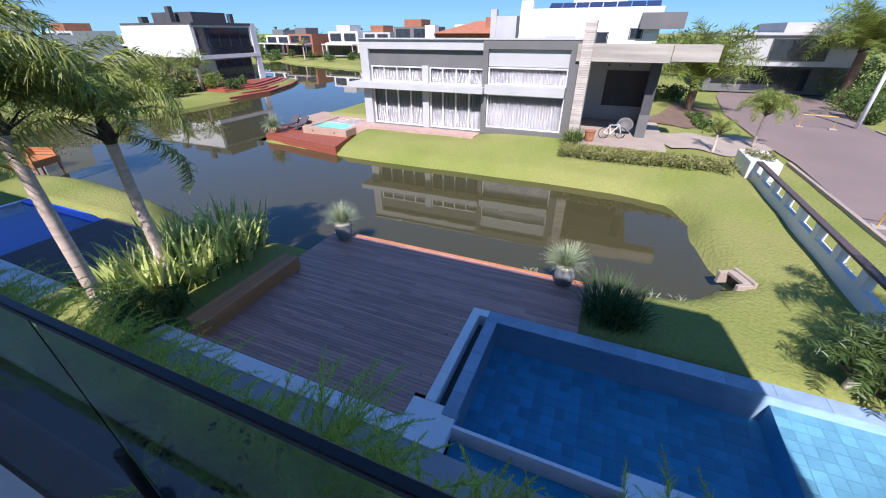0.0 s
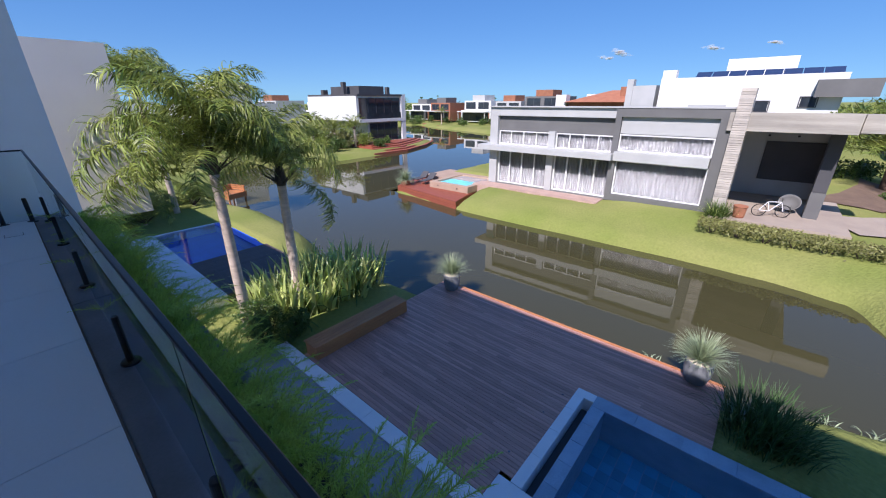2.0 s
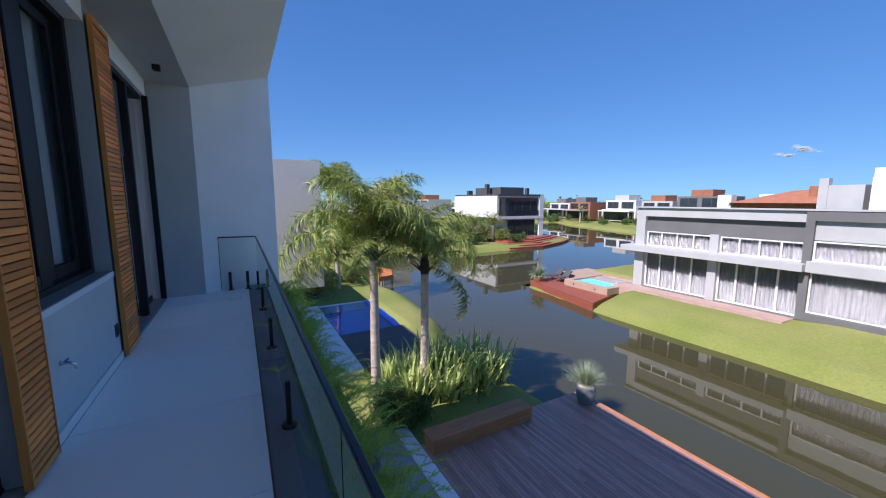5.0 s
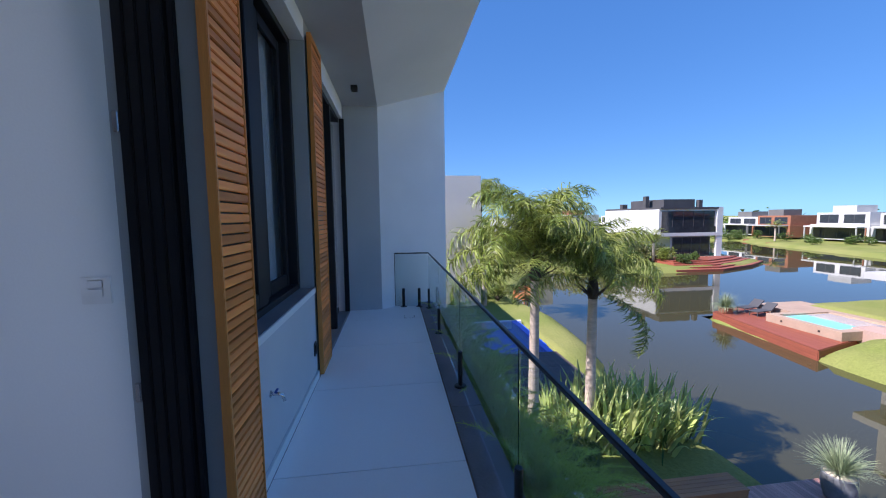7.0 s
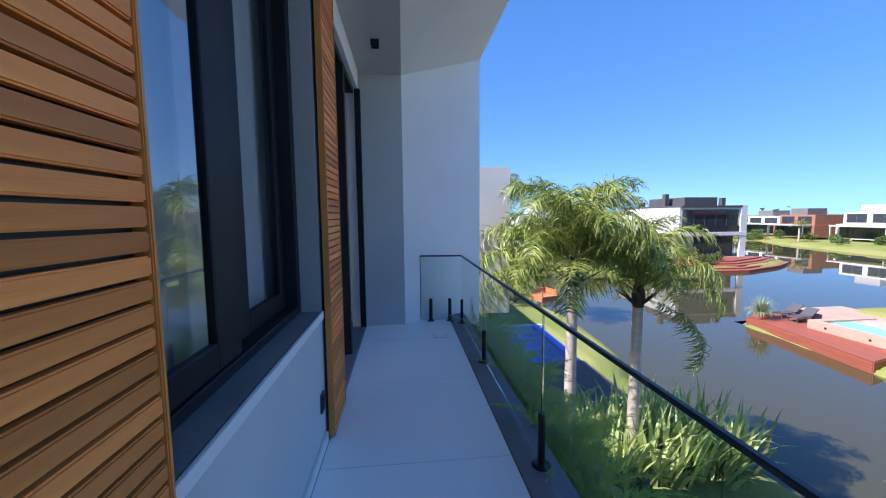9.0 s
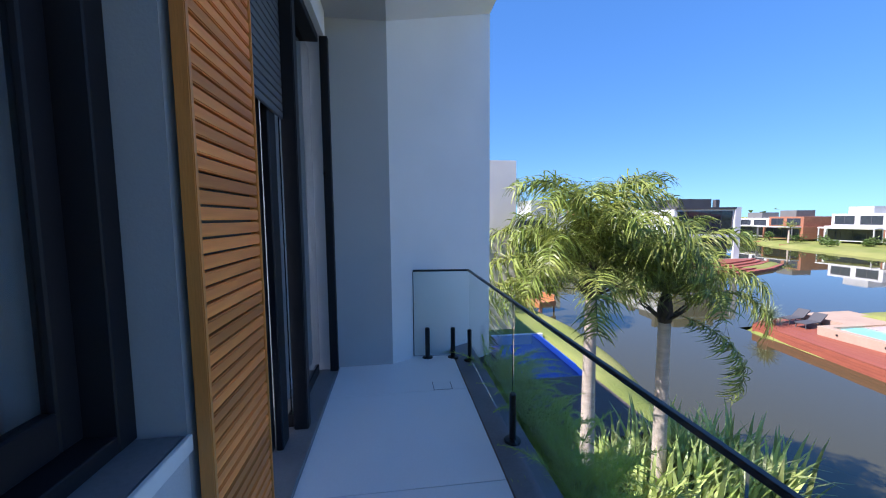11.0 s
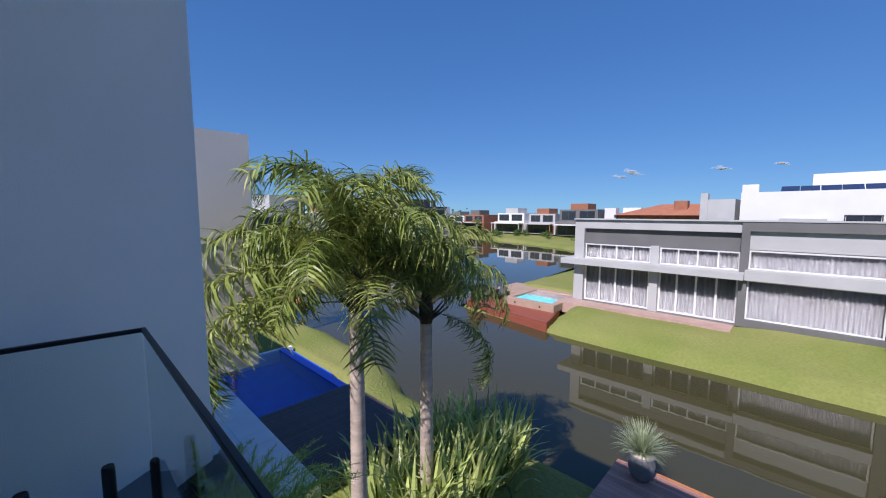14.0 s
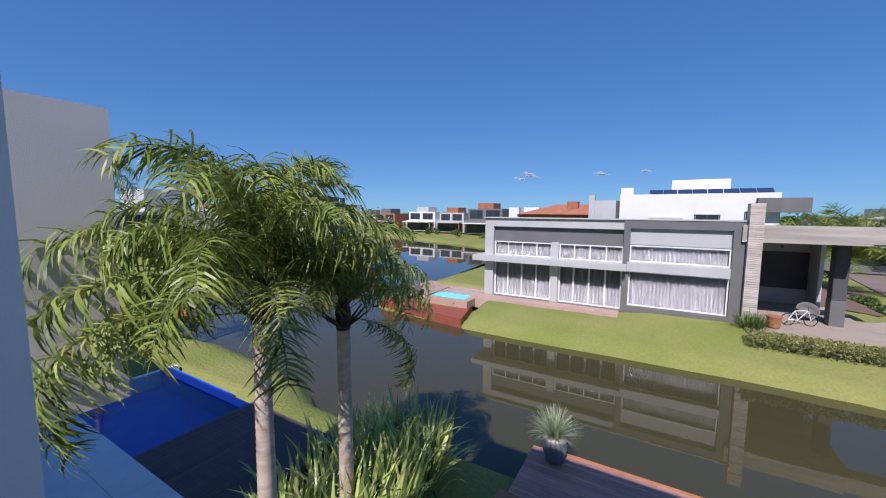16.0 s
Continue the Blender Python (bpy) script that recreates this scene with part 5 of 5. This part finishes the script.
bicycle((27.2, -8.2, -4.30), -70)
pt = empty("terracotta_planter", "terracotta planter beside the stone pillar", "planter", (26.0, -6.95, -4.30))
part("shell", lathe(bmesh.new(), [(0.21, 0), (0.26, 0.08), (0.30, 0.56), (0.33, 0.58), (0.33, 0.64), (0.28, 0.64)], 18), M["terracotta"], pt)
bc = empty("bowl_chair", "round wicker bowl chair standing in the carport", "chair", (28.9, -8.9, -4.30))
bm = lathe(bmesh.new(), [(0.05, 0.0), (0.26, 0.05), (0.42, 0.17), (0.50, 0.34), (0.47, 0.35), (0.39, 0.20), (0.24, 0.09), (0.04, 0.04)], 24)
bmesh.ops.rotate(bm, verts=bm.verts, cent=(0, 0, 0.1), matrix=Matrix.Rotation(radians(-48), 3, "Y"))
part("seat", bm, M["grey_mid"], bc, "grey woven bowl seat", True).location = (0.05, 0, 0.34)
part("base_ring", tube([(0.3 * math.cos(k * math.pi / 10), 0.3 * math.sin(k * math.pi / 10), 0.02) for k in range(21)], 0.02, 6), M["grey_mid"], bc)
for a in (0.6, 2.2, 3.8, 5.4):
    part("leg", tube([(0.3 * math.cos(a), 0.3 * math.sin(a), 0.02), (0.2 * math.cos(a), 0.2 * math.sin(a), 0.42)], 0.015, 6), M["grey_mid"], bc)
spiky("grass_clump", "green grassy clump at the foot of the stone pillar", "grass", (25.7, -6.1, -4.5), [(0, 0, M["shrub"], 300, 1.15, 0.016, 0.7, 0.7, 0.3), (0.1, 0.1, M["flax"], 90, 1.0, 0.014, 0.7, 0.7, 0.25)])


def hedge(x0, y0, x1, y1, z, h, w, seed):
    L = math.hypot(x1 - x0, y1 - y0)
    n = max(1, round(L / 1.1))
    for i in range(n):
        t = (i + 0.5) / n
        leafy("hedge_bush", "low clipped olive green hedge bush", "hedge", (x0 + (x1 - x0) * t, y0 + (y1 - y0) * t, z), (w, 0.62, h), 900, 0.12, M["hedge"], seed + i, "front hedge", flat_top=True)


hedge(23.6, -5.6, 23.3, -14.0, -4.72, 0.62, 0.55, 40)

# white planter box, fence, road
wp = empty("planter_wall", "white rendered planter box at the end of the fence", "planter", (25.3, -15.6, -5.1))
block("box", (-1.2, -0.6, 0, 1.4, 0.75, 0.95), M["white_paint"], wp, "", 0.02)
leafy("planter_shrub", "low brown green planting in the white planter", "shrub", (25.4, -15.5, -4.2), (1.1, 0.6, 0.35), 900, 0.1, M["hedge"], 71)
fence = empty("garden_fence", "low white rendered fence with dark timber top rail", "fence", (0, -15.2, -5.15))
block("wall", (8.0, -0.11, 0, 24.0, 0.11, 0.52), M["white_paint"], fence, "", 0.01)
x = 8.6
while x < 24:
    block("post", (x, -0.14, 0.52, x + 0.36, 0.14, 0.98), M["white_paint"], fence, "", 0.01)
    x += 1.55
block("top_rail", (8.0, -0.13, 0.981, 24.1, 0.13, 1.07), M["dark_deck"], fence, "dark timber rail", 0.01)
RZ0 = -5.06


def strip(name, pts, z, material, label, category):
    return flat(name, pts, z, material, label, category)


strip("road", [(-60, -17.9), (18, -17.9), (28, -18.2), (33, -17.8), (44, -17.6), (56, -19.0), (75, -23.5), (120, -30), (120, -44), (70, -33), (52, -28.5), (40, -26.5), (-60, -26.5)], RZ0 + 0.03, M["asphalt"], "reddish brown asphalt residential road", "road")
kerb = tagged(blocks("kerb", [(-60, -17.9, -5.35, 28, -17.72, -4.94), (-60, -26.7, -5.35, 40, -26.5, -4.94)], M["path"]), "concrete kerb along the road", "kerb", kind="structure")


def draped(name, pts, width, lift, material, label, category, n=28):
    """A strip of paving that follows the ground along a line of points."""
    line = [Vector(p) for p in pts]
    v, f = [], []
    for i in range(n + 1):
        q = i / n * (len(line) - 1)
        k = min(int(q), len(line) - 2)
        p = line[k].lerp(line[k + 1], q - k)
        d = (line[k + 1] - line[k]).normalized()
        s = Vector((-d.y, d.x)) * width / 2
        for j in range(5):
            c = p + s * (j / 2 - 1)
            v.append((c.x, c.y, float(land_height([c.x], [c.y])[0]) + lift))
        if i:
            for j in range(4):
                o = (i - 1) * 5 + j
                f.append((o, o + 1, o + 6, o + 5))
    return tagged(obj(name, v, f, material, smooth=True), label, category, kind="structure")


draped("path", [(28.0, -10.9), (28.8, -13.0), (31, -15.4), (33.5, -17.8)], 3.6, 0.07, M["path"], "sandy paved driveway to the carport", "path")
draped("flower_bed", [(33.5, -11.5), (37, -13.2), (42, -14.6), (47, -15.2)], 3.4, 0.07, M["mulch"], "brown mulched planting bed", "bed")
def barrier(loc, turn):
    ob = empty("road_barrier", "yellow tubular road barrier", "barrier", loc, "road barriers", turn=turn)
    part("frame", tube([(-1.0, 0, 0.08), (-1.0, 0, 0.95), (1.0, 0, 0.95), (1.0, 0, 0.08)], 0.035, 8), M["yellow"], ob)
    for x in (-1.0, 1.0):
        block("foot", (x - 0.22, -0.16, 0, x + 0.22, 0.16, 0.1), M["concrete"], ob, "", 0.02)
    return ob


barrier((39.6, -22.8, RZ0 + 0.03), 80)
barrier((19.2, -19.1, RZ0 + 0.03), 80)
lampo = empty("street_lamp", "tall grey street lamp with curved arm", "street lamp", (40.7, -25.7, -5.1))
part("pole", tube([(0, 0, 0), (0, 0, 4), (0.05, 0.1, 7.2), (0.1, 0.7, 8.1), (0.1, 1.8, 8.5)], [0.16, 0.13, 0.1, 0.07, 0.06], 10), M["plastic_white"], lampo, "", True)
block("head", (-0.12, 1.7, 8.42, 0.28, 2.5, 8.56), M["plastic_white"], lampo, "", 0.03)

PHOENIX = [frond_mesh("date_palm_frond", 3.0, 20 + s, 0.9, 0.85, 0.46, 64, 0.016, 0.12) for s in range(2)]
palm("stocky date palm with stiff arching fronds", (44.0, -14.6, -4.9), 2.2, 0.34, 0.38, 54, PHOENIX, (0, 0), 0.5, 31, 1.75, (), "date_bark")
palm("stocky date palm with stiff arching fronds", (54.5, -29.5, -5.0), 4.6, 0.36, 0.38, 54, PHOENIX, (0, 0), 0.5, 32, 1.8, (), "date_bark")
palm("small feather palm beside the driveway", (31.5, -16.9, -5.0), 1.9, 0.10, 0.08, 26, QUEEN, (0, 0), 0.3, 33, 0.6)
palm("small feather palm beside the driveway", (27.6, -13.9, -4.7), 1.0, 0.08, 0.06, 9, QUEEN, (0.1, 0), 0.2, 34, 0.42)
palm("palm tree beside the garden fence", (8.2, -15.9, -5.1), 4.2, 0.14, 0.11, 17, QUEEN, (0, 0), 0.4, 35, 0.8)
CYCAD = [frond_mesh("cycad_frond", 3.0, 40 + s, 1.2, 0.85, 0.62, 34, 0.03, 0.10) for s in range(2)]
for me in CYCAD:
    me.materials[0] = M["shrub"]
for i, (x, y, sc) in enumerate(((9.45, -13.55, 0.40), (9.95, -14.15, 0.44), (9.2, -14.2, 0.42), (10.4, -14.7, 0.42), (9.6, -14.8, 0.46))):
    palm("low dark green feathery garden palm near the white fence", (x, y, -5.12), 0.3, 0.08, 0.07, 14, CYCAD, (0, 0), 0.25, 75 + i, sc)
for i, (x, y, s) in enumerate(((46, -27.5, 1.5), (49, -29, 1.9), (52, -31.5, 2.4), (44, -27.8, 0.9), (47, -13, 1.6), (50, -14, 1.2), (36, -14.6, 0.7), (39, -14.4, 0.6), (60, -32, 3.2), (57, -36, 2.5), (64, -29, 1.4), (66, -27.5, 1.2))):
    leafy("shrub", "dense green roadside shrub", "shrub", (x, y, -5.0), (1.5 * s, 1.3 * s, 1.2 * s), 1300, 0.16 + 0.06 * s, M["shrub"], 80 + i)

# ---- other houses ----


def far_house(label, x, y, z, boxes, windows=(), name="modern_house"):
    """boxes: (x0, y0, z0, x1, y1, z1, material, part name); windows: (axis, at, a0, a1, z0, z1, panes)."""
    ob = empty(name, label, "house", (x, y, z))
    for b in boxes:
        block(b[7] if len(b) > 7 else "wall", b[:6], M[b[6]], ob, "", 0.0)
    for axis, at, a0, a1, z0, z1, n in windows:
        turn = Matrix.Identity(3) if axis == "x" else Matrix(((0, 1, 0), (1, 0, 0), (0, 0, 1)))
        w = None
        pieces = [("window", ring_x(at - 0.09, at - 0.002, a0 - 0.07, a1 + 0.07, z0 - 0.07, z1 + 0.07, 0.07), "grey_dark")]
        for i in range(1, n):
            c = a0 + (a1 - a0) * i / n
            pieces.append(("mullion", cube(bmesh.new(), at - 0.08, c - 0.04, z0, at - 0.003, c + 0.04, z1), "grey_dark"))
        for i in range(n):
            c, d = a0 + (a1 - a0) * i / n, a0 + (a1 - a0) * (i + 1) / n
            pieces.append(("pane", cube(bmesh.new(), at - 0.05, c + 0.04, z0, at - 0.004, d - 0.04, z1), "dark_glass"))
        for nm, bm, mt in pieces:
            bmesh.ops.transform(bm, matrix=turn.to_4x4(), verts=bm.verts)
            p = part(nm, bm, M[mt], w or ob)
            w = w or p
    return ob


# large white house behind the grey one
wh = far_house("large white modern house with roof box and solar panels", 44.5, 0, -4.6,
               [(0, -10.6, 0, 14, 2.2, 8.05, "white_paint"), (0.0, 1.0, 8.051, 0.8, 2.15, 8.75, "white_paint", "chimney"), (3.5, -7.4, 8.051, 9, -2.4, 9.65, "white_paint", "roof_box"),
                (0.3, 2.6, 0, 12, 5.3, 7.5, "grey_light"), (0.2, 4.7, 0, 1.0, 5.3, 8.1, "grey_light", "chimney"), (-0.9, -12.4, 6.3, 3, -8.9, 7.55, "grey_mid", "canopy"),
                (-0.2, -3.4, 5.55, -0.001, -0.5, 5.75, "grey_light", "ledge")],
               [("x", 0, -9.2, -8.2, 5.6, 6.3, 1), ("x", 0, -6.3, -4.4, 5.2, 6.0, 2)])
for i in range(8):
    bm = cube(bmesh.new(), 0, 0, 0, 1.0, 1.18, 0.04)
    bmesh.ops.rotate(bm, verts=bm.verts, cent=(0, 0, 0), matrix=Matrix.Rotation(radians(-28), 3, "Y"))
    part("solar_panel", bm, M["solar"], wh, "dark blue solar panel").location = (0.9, -10.3 + i * 1.24, 8.06)
bm = bmesh.new()
lathe(bm, [(0.05, 0), (0.3, 0.06), (0.5, 0.2), (0.5, 0.22), (0.3, 0.09)], 16)
bmesh.ops.rotate(bm, verts=bm.verts, cent=(0, 0, 0), matrix=Matrix.Rotation(radians(-60), 3, "Y"))
part("satellite_dish", bm, M["white_paint"], wh, "white satellite dish").location = (3.0, -4.6, 8.7)

far_house("grey concrete house across the road", 60, -20, -4.9,
          [(0, -12, 0, 14, 2, 3.0, "grey_mid"), (-2.0, -10.5, 3.0, 14, 1.0, 6.2, "grey_light"), (-0.5, -9.2, 6.201, 10, -4, 7.2, "grey_light"), (-2.3, -10.8, 6.0, 14.2, 1.3, 6.25, "grey_light", "roof_slab")],
          [("x", -2.0, -8.0, -3.0, 3.6, 5.6, 2), ("x", 0, -8, -2, 0.4, 2.6, 3)])
far_house("terracotta roofed house behind the grey house", 62, 9.5, -4.6,
          [(0, -4.5, 0, 12, 9.2, 5.9, "brick_red"), (2.0, 0.6, 5.9, 3.4, 2.3, 8.0, "brick_red", "chimney"), (-0.4, 9.6, 0, 1.1, 11.3, 7.0, "white_paint", "water_tower")])
bm = bmesh.new()
rv = [bm.verts.new(p) for p in ((-0.8, -5.2, 5.901), (12.8, -5.2, 5.901), (12.8, 9.8, 5.901), (-0.8, 9.8, 5.901), (5, -0.5, 7.6), (5, 4.5, 7.6))]
for f in ((0, 1, 4), (1, 2, 5, 4), (2, 3, 5), (3, 0, 4, 5), (0, 3, 2, 1)):
    bm.faces.new([rv[i] for i in f])
part("roof", bm, M["roof_tile"], bpy.data.objects["modern_house.002"], "terracotta hip roof")

# white house on the far bank, with its lake terraces
far_house("white and black modern lakeside house with glazed upper floor", 40.7, 45.2, -5.15,
          [(0, 0, 3.7, 9.6, 14.5, 7.55, "white_paint", "upper_floor"), (2.2, 0.2, 0, 9.0, 14, 3.699, "grey_light", "ground_floor"), (0.1, -0.35, 3.45, 10.6, 0, 3.95, "white_paint", "slab"),
           (0.05, -0.3, 7.551, 9.8, 14.4, 7.85, "grey_dark", "roof"), (1.5, 1.0, 7.851, 6.8, 9, 9.1, "grey_dark", "roof_box"), (0.2, 3.4, 7.851, 0.8, 4.1, 9.7, "grey_dark", "chimney"),
           (0.2, 9.4, 7.851, 1.1, 10.2, 8.6, "grey_dark", "chimney"), (7.2, 0.6, 7.851, 7.8, 1.2, 9.0, "grey_dark", "chimney"),
           (9.61, -0.3, 0, 10.6, 0.0, 7.85, "white_paint", "fin"), (2.2, -3.0, -0.6, 12, 0, 0.25, "path", "terrace"), (0.3, -0.2, 3.96, 9.5, -0.12, 4.9, "dark_glass", "balustrade")],
          [("y", 0, 0.5, 9.3, 4.1, 7.2, 5), ("y", 0.2, 2.6, 8.8, 0.2, 3.2, 4)])
td = empty("lake_terrace", "stepped red timber terraces along the far bank", "deck", (40.4, 34.9, -5.5), kind="structure")
for i in range(5):
    a = i / 4
    pts = [(-4.5 + i * 0.6, 0.6 + i * 0.9), (2 + i * 0.3, 0.5 + i * 0.9), (9, 3.2 + i * 0.85), (14.6 - i * 0.7, 6.6 + i * 0.4), (13.5 - i, 8.4), (0, 8.4), (-3, 4 + i)]
    bm = bmesh.new()
    z0, z1 = -0.4, 0.12 + i * 0.17
    lo = [bm.verts.new((x, y, z0)) for x, y in pts]
    hi = [bm.verts.new((x, y, z1)) for x, y in pts]
    bm.faces.new(lo[::-1])
    bm.faces.new(hi)
    for k in range(len(pts)):
        j = (k + 1) % len(pts)
        bm.faces.new((lo[k], lo[j], hi[j], hi[k]))
    part("step", bm, M["red_deck"], td)
far_house("pale grey house with white balconies on the far bank", 22, 62, -5.0,
          [(0, 0, 0, 14, 12, 6.3, "grey_light"), (4, 1, 6.3, 10, 9, 9.6, "grey_light", "upper_floor"), (-1.5, -1.2, 3.0, 13, 0, 3.3, "white_paint", "balcony")],
          [("y", 0, 1, 6, 3.5, 5.8, 3), ("y", 0, 7, 13, 0.3, 2.7, 3)])
far_house("white far house behind the palms", 4, 60, -5.0, [(0, 0, 0, 13, 12, 6.6, "white_paint")], [("y", 0, 1.5, 10, 3.6, 5.8, 4)])

# row of houses along the far shore
row = [(100, 75, 10, 5.6, "brick_red", "brown and red modern house on the far shore", "grey_mid"), (102, 60.5, 11.5, 6.2, "white_paint", "white house with roof terrace on the far shore", "grey_light"),
       (101, 49.5, 10.0, 6.0, "grey_light", "grey modern house on the far shore", "brick_red"), (98, 36, 12, 7.2, "grey_mid", "grey and brick house on the far shore", "brick_red"),
       (100, 24, 10.5, 6.0, "grey_light", "pale grey house on the far shore", "white_paint"), (105, 88, 11, 5.2, "white_paint", "small white house on the far shore", "grey_mid"),
       (96, 103, 14, 5.6, "grey_mid", "low grey house on the far shore", "brick_red"), (78, 112, 14, 6.0, "white_paint", "white house beyond the lake arm", "grey_mid"),
       (58, 108, 14, 6.5, "grey_light", "pale house beyond the lake arm", "brick_red")]
for i, (x, y, wd, h, m1, label, m2) in enumerate(row):
    far_house(label, x, y, -4.6,
              [(0, 0, 0, 10, wd, h * 0.55, m1), (0.8, 0.6, h * 0.55, 10, wd - 0.8, h, m1, "upper_floor"), (1.5, wd * 0.3, h, 7, wd * 0.7, h + 1.6, m2, "roof_box"),
               (-2.6, 0.4, 2.9, 0, wd - 0.5, 3.15, "white_paint" if i % 2 else "grey_light", "canopy"), (-2.5, 0.5, 0, -2.3, 0.7, 2.9, m2, "column"), (-2.5, wd - 0.8, 0, -2.3, wd - 0.6, 2.9, m2, "column")],
              [("x", 0, 0.9, wd - 0.9, 0.3, 2.6, 4), ("x", 0.8, 1.4, wd * 0.45, h * 0.62, h - 0.5, 2), ("x", 0.8, wd * 0.55, wd - 1.5, h * 0.62, h - 0.5, 2)])
for i, (x, y, w, d) in enumerate(((86.5, 61, 8, 3), (84, 49, 10, 3), (92, 74, 6, 3))):
    pl = empty("jetty", "red brown timber jetty along the far shore", "jetty", (x, y, -5.6))
    for k in range(6):
        block("board", (k * d / 6, 0, 0.2, (k + 0.94) * d / 6, w, 0.45), M["red_deck"], pl)
rng = random.Random(77)
for i in range(26):
    t = rng.random()
    x, y = 92 + rng.uniform(-4, 7), 22 + 78 * t
    leafy("shrub", "garden shrub along the far shore", "shrub", (x, y, -5.0), (1.7, 1.7, rng.uniform(1.0, 2.2)), 320, 0.4, M["shrub"], 200 + i, "far shore shrubs")
for i, (x, y, h) in enumerate(((92, 88, 5.5), (95, 92, 6.0), (60, 62, 3.2), (62, 66, 3.6), (57, 57, 3.0), (90, 70, 3))):
    palm("slim palm on the far shore", (x, y, -5.0), h, 0.2, 0.16, 11, PHOENIX, (0, 0), 0.4, 60 + i, 0.75)
for i, (x, y, s) in enumerate(((38, 41, 1.6), (36, 43, 1.9), (33, 40, 1.5), (30, 41, 1.8), (39.5, 38.8, 1.0), (42, 40, 0.9), (27, 44, 2.2), (24, 47, 2.4), (20, 46, 2.2), (34, 48, 2.4))):
    leafy("shrub", "lush tropical shrub on the far bank", "shrub", (x, y, -5.1), (1.1 * s, 1.0 * s, 1.3 * s), 1100, 0.26, M["palm" if i % 3 == 0 else "shrub"], 240 + i, "far bank shrubs")
for i in range(3):
    palm("arching palm on the far bank", (31 + 3.2 * i, 43 - 0.6 * i, -5.0), 2.0 + 0.3 * i, 0.2, 0.15, 13, PHOENIX, (0, 0), 0.4, 70 + i, 0.8)
for i, (x, y, sc) in enumerate(((35.0, 41.5, 2.0), (37.2, 44.5, 2.5), (35.5, 47.5, 2.8), (32.0, 43.5, 2.4), (39.0, 42.3, 1.5), (29.0, 45.5, 2.6), (25.5, 49.0, 3.0))):
    leafy("shrub", "dense yellow green tropical shrub on the far bank", "shrub", (x, y, -5.1), (1.1 * sc, 1.1 * sc, 1.4 * sc), 1500, 0.30, M["palm" if i % 2 else "hedge"], 260 + i, "far bank shrubs", lumps=9)
cloud_mat = mat("thin_white_cloud", (0.85, 0.85, 0.86), (0.80, 0.80, 0.82), 1.0, 0.02, 0.2, 0.0, fine_amt=0.1)
_n, _l = cloud_mat.node_tree.nodes, cloud_mat.node_tree.links
_veil, _clear = _n.new("ShaderNodeMixShader"), _n.new("ShaderNodeBsdfTransparent")
_veil.inputs[0].default_value = 0.86
_l.new(_n["Principled BSDF"].outputs[0], _veil.inputs[1])
_l.new(_clear.outputs[0], _veil.inputs[2])
_l.new(_veil.outputs[0], _n["Material Output"].inputs[0])


def cloud(loc, wide, tall, seed):
    """A thin wisp of cloud: flattened lumps strung out in a row."""
    r = random.Random(seed)
    bm = bmesh.new()
    heading = math.atan2(loc[1], loc[0]) + math.pi / 2
    for _ in range(22):
        a = r.gauss(0, 0.36)
        size = tall * r.uniform(0.25, 0.75) * max(0.2, 1 - abs(a))
        m = Matrix.Translation((math.cos(heading) * a * wide, math.sin(heading) * a * wide, r.gauss(0, 0.2) * tall + a * tall * 0.5)) @ Matrix.Diagonal((size * 1.8, size * 1.8, size * 0.6, 1))
        bmesh.ops.create_icosphere(bm, subdivisions=2, radius=1.0, matrix=m)
    ob = part("backdrop_cloud", bm, cloud_mat, None, "", True)
    ob.location = loc
    return tagged(ob, "small thin white cloud low in the blue sky", "cloud", kind="structure")


for loc, wide, tall, seed in (((856, 266, 88), 26, 9, 1), ((846, 290, 80), 18, 7, 2), ((889, 118, 88), 24, 6, 3), ((896, 32, 90), 16, 6, 4)):
    cloud(loc, wide, tall, seed)
# distant tree line to close the horizon
v, f = [], []
for i in range(9000):
    a = rng.uniform(-0.7, 1.75)
    r = rng.uniform(150, 330)
    hgt = abs(rng.gauss(0, 1)) * 1.6 + 0.6 * math.sin(a * 23) + 1.2
    p = Vector((r * math.cos(a), r * math.sin(a), -5 + rng.random() * max(0.5, hgt) * 1.5))
    s = rng.uniform(0.8, 2.0)
    q = [p + Vector((rng.uniform(-s, s), rng.uniform(-s, s), rng.uniform(-s, s) * 0.8)) for _ in range(4)]
    b = len(v)
    v += [tuple(c) for c in q]
    f.append((b, b + 1, b + 2, b + 3))
tagged(obj("distant_trees", v, f, M["shrub"]), "low distant line of dark green trees", "trees", kind="stuff")

# pool floor tiles, nearest first
tile_me = None
nx_, ny_ = 12, 23
tw_, tl_ = (PX1 - PX0) / nx_, (PY1 + 12.02) / ny_
for i in range(nx_):
    for j in range(ny_):
        loc = (PX0 + i * tw_, -12.02 + j * tl_, -6.329)
        if tile_me is None:
            t0 = block("pool_tile", (0.0025, 0.0025, 0, tw_ - 0.0025, tl_ - 0.0025, 0.012), M["pooltile"], pool)
            tile_me = t0.data
        else:
            t0 = new("pool_tile", tile_me)
            t0.parent = pool
        t0.location = loc
nys = int((17.5 - 12.02) / tl_)
bm = bmesh.new()
for i in range(nx_):
    for j in range(nys):
        x0, y0 = PX0 + i * tw_, -12.02 - (j + 1) * tl_
        cube(bm, x0 + 0.0025, y0 + 0.0025, -5.419, x0 + tw_ - 0.0025, y0 + tl_ - 0.0025, -5.408)
st = part("shelf_tiling", bm, M["pooltile_sun_toned"], pool, "blue stone tiles on the shallow shelf, darkened against the sunlight")
st["kind"] = "stuff"
